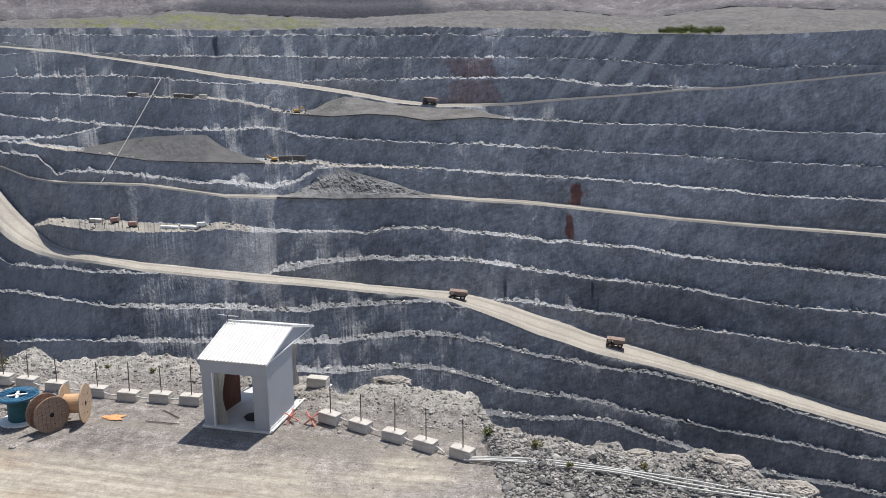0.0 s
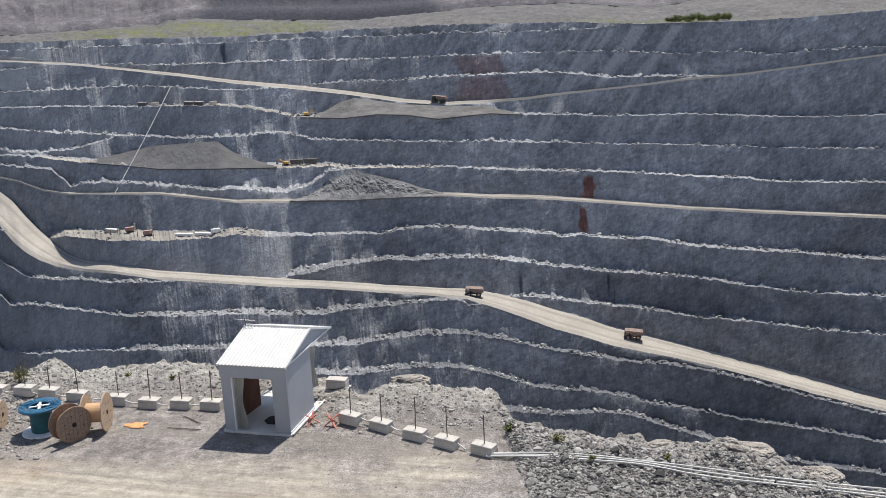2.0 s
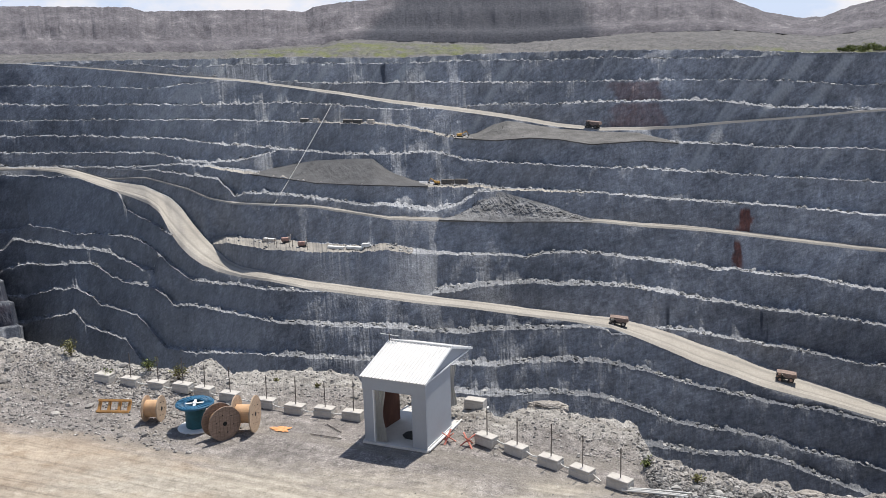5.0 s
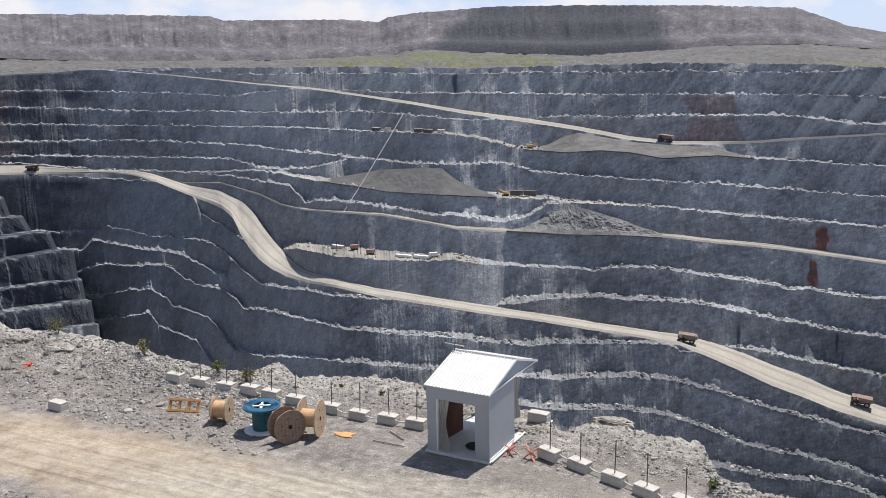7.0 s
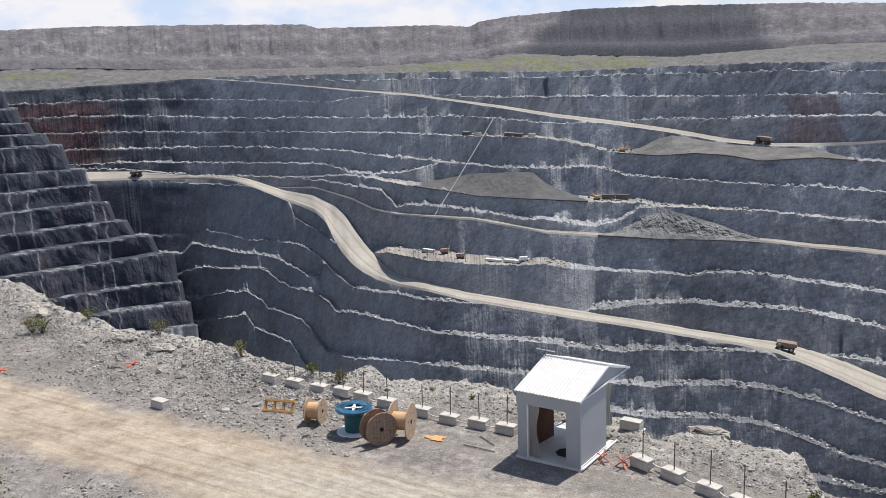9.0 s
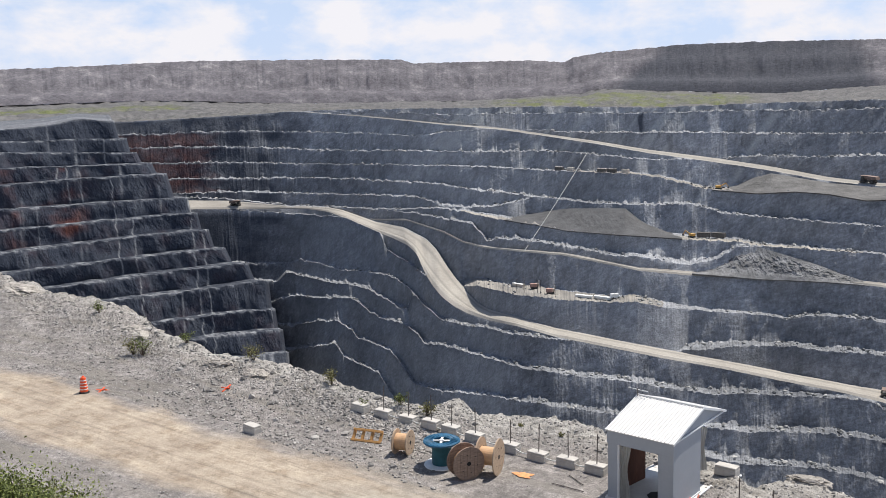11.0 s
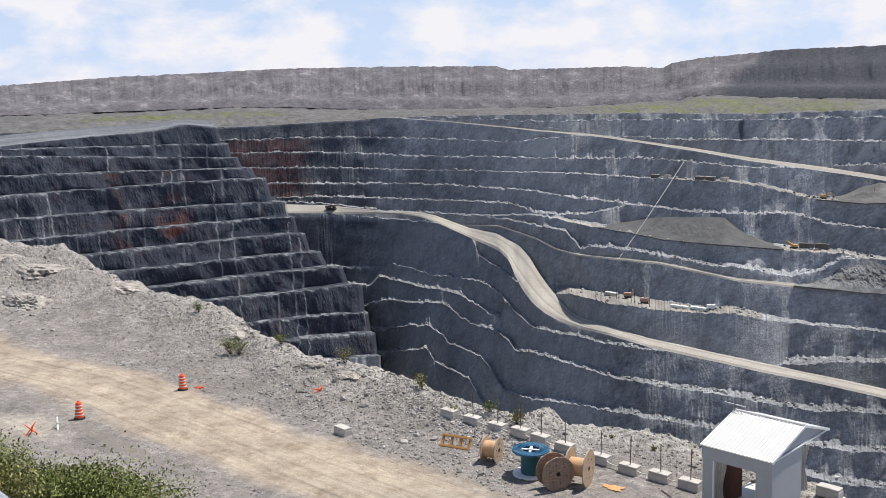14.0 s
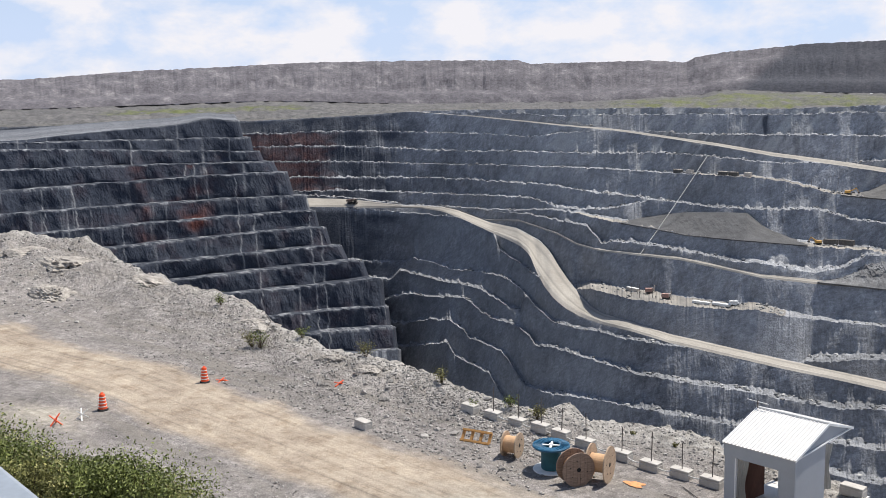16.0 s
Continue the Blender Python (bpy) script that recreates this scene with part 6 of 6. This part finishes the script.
for x in (-1.7, 1.8):
    for y in (-1.0, 1.0):
        part("wheel", lathe([(0, -0.2), (0.5, -0.2), (0.55, 0), (0.5, 0.2), (0, 0.2)], 14, m=Matrix.Translation((x, y, 0.55)) @ Matrix.Rotation(radians(90), 4, "X")), DUSTY, van)
for b, k in ((-21.4, 0.3), (-21.0, 0.5), (-20.9, 0.2), (-20.1, 0.25), (-19.9, 0.3), (-19.0, 0.2)):
    at = on_bench("shelf_7", b, k)
    p = thing("pole", Matrix.Translation(at), "thin dark wooden pole on the bench pad", "pole", "poles on the pad")
    part("shaft", rod((0, 0, -0.3), (0, 0, 8.5), 0.17, sides=8, radius2=0.11), STEEL, p)
    part("arm", box((1.4, 0.12, 0.12), (0, 0, 7.9)), STEEL, p)
for b, nm, k in ((-9.8, "shelf_3", 0.7), (-11.2, "shelf_3", 0.8), (-6.6, "shelf_3", 0.6)):
    p = thing("pole", Matrix.Translation(on_bench(nm, b, k)), "thin grey pole beside the bench road", "pole", "poles on the bench")
    part("shaft", rod((0, 0, -0.3), (0, 0, 8.0), 0.16, sides=8, radius2=0.1), STEEL, p)

# the long cable hanging down the wall
CABLE = simple("pale_cable", (0.62, 0.61, 0.58), 0.6, vary=0.1)
hi_r = float(np.interp(-17.03, BE, crests[7][1])) - 2
lo_r = float(np.interp(-21.13, BE, crests[12][1])) - 2
hi = Vector(polar(-17.03, np.float64(hi_r), LOOKOUT + hi_r * math.tan(radians(-3.25))))
lo = Vector(polar(-21.13, np.float64(lo_r), LOOKOUT + lo_r * math.tan(radians(-9.5))))
run = []
for k in range(13):
    s = k / 12
    p = hi.lerp(lo, s)
    run.append((p.x, p.y, p.z - 3.0 * math.sin(math.pi * s) * 0.4))
tagged(tube(run, 0.22, CABLE, "cable"), "long pale straight cable slung down the pit wall", "cable")


# ---------------------------------------------------------------- plants
def leaf_material(name, lo, hi):
    m, n, l, p = mat(name, 0.6)
    g = n.new("ShaderNodeNewGeometry")
    l.new(ramp_node(n, l, g.outputs["Random Per Island"], [(0.0, lo), (0.7, hi), (1.0, tuple(min(1, c * 1.5) for c in hi))]), p.inputs["Base Color"])
    p.inputs["Transmission Weight"].default_value = 0.0
    p.inputs["Subsurface Weight"].default_value = 0.0
    return m


LEAF = leaf_material("shrub_leaves", (0.05, 0.065, 0.018), (0.17, 0.20, 0.055))
DRYLEAF = leaf_material("dry_leaves", (0.10, 0.09, 0.03), (0.20, 0.19, 0.07))
OLIVE = leaf_material("olive_leaves", (0.07, 0.075, 0.025), (0.22, 0.215, 0.075))
TWIG = simple("twigs", (0.10, 0.075, 0.05), 0.9, vary=0.3)


def shrub(at, height, spread, leaves, leaf_size, label, seed, material=None):
    """Stems that fork, with many small leaves round their upper parts."""
    g = np.random.default_rng(seed)
    ob = thing("shrub", Matrix.Translation(at), label, "shrub", "shrubs on the bank")
    stems = bmesh.new()
    tips = []
    for k in range(9):
        a, lean = g.uniform(0, 6.28), g.uniform(0.15, 1.0) * spread
        top = Vector((lean * math.cos(a), lean * math.sin(a), height * g.uniform(0.65, 1.05)))
        mid_ = top * 0.5 + Vector((0, 0, height * 0.08))
        rod((0, 0, -0.1), mid_, 0.028 * height / 1.5, stems, 5, 0.018 * height / 1.5)
        rod(mid_, top, 0.018 * height / 1.5, stems, 5, 0.005)
        for j in range(3):
            s = g.uniform(0.35, 0.9)
            q = top * s + Vector((g.normal(0, 0.2 * spread), g.normal(0, 0.2 * spread), height * 0.12))
            rod(top * s * 0.8, q, 0.008, stems, 4, 0.003)
            tips += [q]
        tips += [top, top * 0.85, top * 0.7, top * 0.5]
    part("woody_stem", stems, TWIG, ob)
    tips = np.array([tuple(t) for t in tips])
    c = tips[g.integers(0, len(tips), leaves)] + g.normal(0, 0.16 * height, (leaves, 3)) * (1.0, 1.0, 0.8)
    c[:, 2] = np.maximum(c[:, 2], 0.04)
    u = g.normal(0, 1, (leaves, 3))
    u /= np.linalg.norm(u, axis=1)[:, None]
    v = np.cross(u, g.normal(0, 1, (leaves, 3)))
    v /= np.linalg.norm(v, axis=1)[:, None]
    s = leaf_size * g.uniform(0.6, 1.4, leaves)[:, None]
    quad = np.stack([c - u * s, c + v * s * 0.45 + u * s * 0.1, c + u * s, c - v * s * 0.45 + u * s * 0.1], 1)
    me = bpy.data.meshes.new("crown")
    me.from_pydata(quad.reshape(-1, 3).tolist(), [], np.arange(4 * leaves).reshape(-1, 4).tolist())
    me.materials.append(material or LEAF)
    crown = new("crown", me)
    crown.parent = ob
    return ob


def on_slope(b, dip, r):
    """A place at bearing b and range r whose ground is the mound."""
    x, y = r * math.sin(radians(b)), r * math.cos(radians(b))
    return Vector((x, y, ground_z(x, y) - 0.05))


g2 = random.Random(8)
SHRUB_TOPS = [(-66, -15.0), (-61.3, -15.9), (-59.2, -16.8), (-57.3, -18.1), (-55.9, -18.2), (-54.2, -18.8), (-52.5, -19.5), (-50.8, -20.7), (-49.1, -21.8)]
for k in range(26):
    b = -65.5 + 14.6 * k / 25 + g2.uniform(-0.4, 0.4)
    r = (21.5, 24.5, 27.5)[k % 3] + g2.uniform(-1.2, 1.2)
    if k % 6 == 4:                                  # bare gravel shows between the clumps
        continue
    at = on_slope(b, 0, r)
    h = LOOKOUT + r * math.tan(radians(float(along(SHRUB_TOPS, b)))) - at.z - g2.uniform(0.0, 0.7)
    h = min(max(h, 0.5), 2.8)
    shrub(at, h * 0.92, 0.32 * h + 0.15, int(2600 * h), 0.042, "dense green leafy shrub on the stony bank below the lookout", 100 + k, LEAF if k % 4 else OLIVE)
for b, inside, h in ((-27.5, 0.5, 0.7), (-29.2, 0.8, 0.6), (-33.5, 0.7, 0.8), (-38.3, 0.9, 0.9), (-31.6, 3.0, 0.5), (-42.2, 0.6, 0.7), (-44.8, 9.0, 1.1), (-45.3, 10, 1.0), (2.6, 1.8, 0.4), (5.9, 1.0, 0.35), (8.1, 2.0, 0.25), (12.9, 1.2, 0.25), (-18.9, 1.6, 0.22), (-21.5, 1.5, 0.22), (-47, 6, 0.8)):
    r = float(np.interp(b, NBE, edge_r)) - inside
    shrub(on_slope(b, 0, r), h, 0.6 * h, int(380 * h), 0.05, "small yellow-green weed tuft among the edge rocks", int(b * 10 + 900), DRYLEAF if int(b * 10) % 2 else LEAF)
for k in range(26):
    b = 12.6 + k * 0.14 + g2.uniform(-0.08, 0.08)
    rr = float(np.interp(b, BE, r_rim)) + g2.uniform(14, 30)
    zz = float(np.interp(b, BE, z_rim)) + 0.3
    shrub(Vector((rr * math.sin(radians(b)), rr * math.cos(radians(b)), zz)), g2.uniform(2.0, 5.0), 2.6, 520, 0.34, "green bush on the far pit rim", 700 + k)

# ---------------------------------------------------------------- the lookout's rail
GALV = simple("galvanised_rail", (0.48, 0.52, 0.56), 0.45, 0.6, vary=0.12, scale=6)
rail = thing("handrail", pose(-1.725, 1.157, -0.295, 0, 0, -14.5), "grey galvanised handrail of the lookout", "handrail")
part("rail_bar", box((3.9, 0.19, 0.06), (-1.05, -0.095, 14.215), bevel=0.015), GALV, rail)
part("infill_panel", box((3.6, 0.02, 0.9), (-0.9, -0.12, 13.72), bevel=0.004), GALV, rail)
part("bottom_rail", box((3.6, 0.06, 0.05), (-0.9, -0.07, 13.24), bevel=0.01), GALV, rail)
for x in (-2.6, -0.9, 0.8):
    part("post", box((0.06, 0.06, 2.6), (x, -0.07, 12.9), bevel=0.008), GALV, rail)
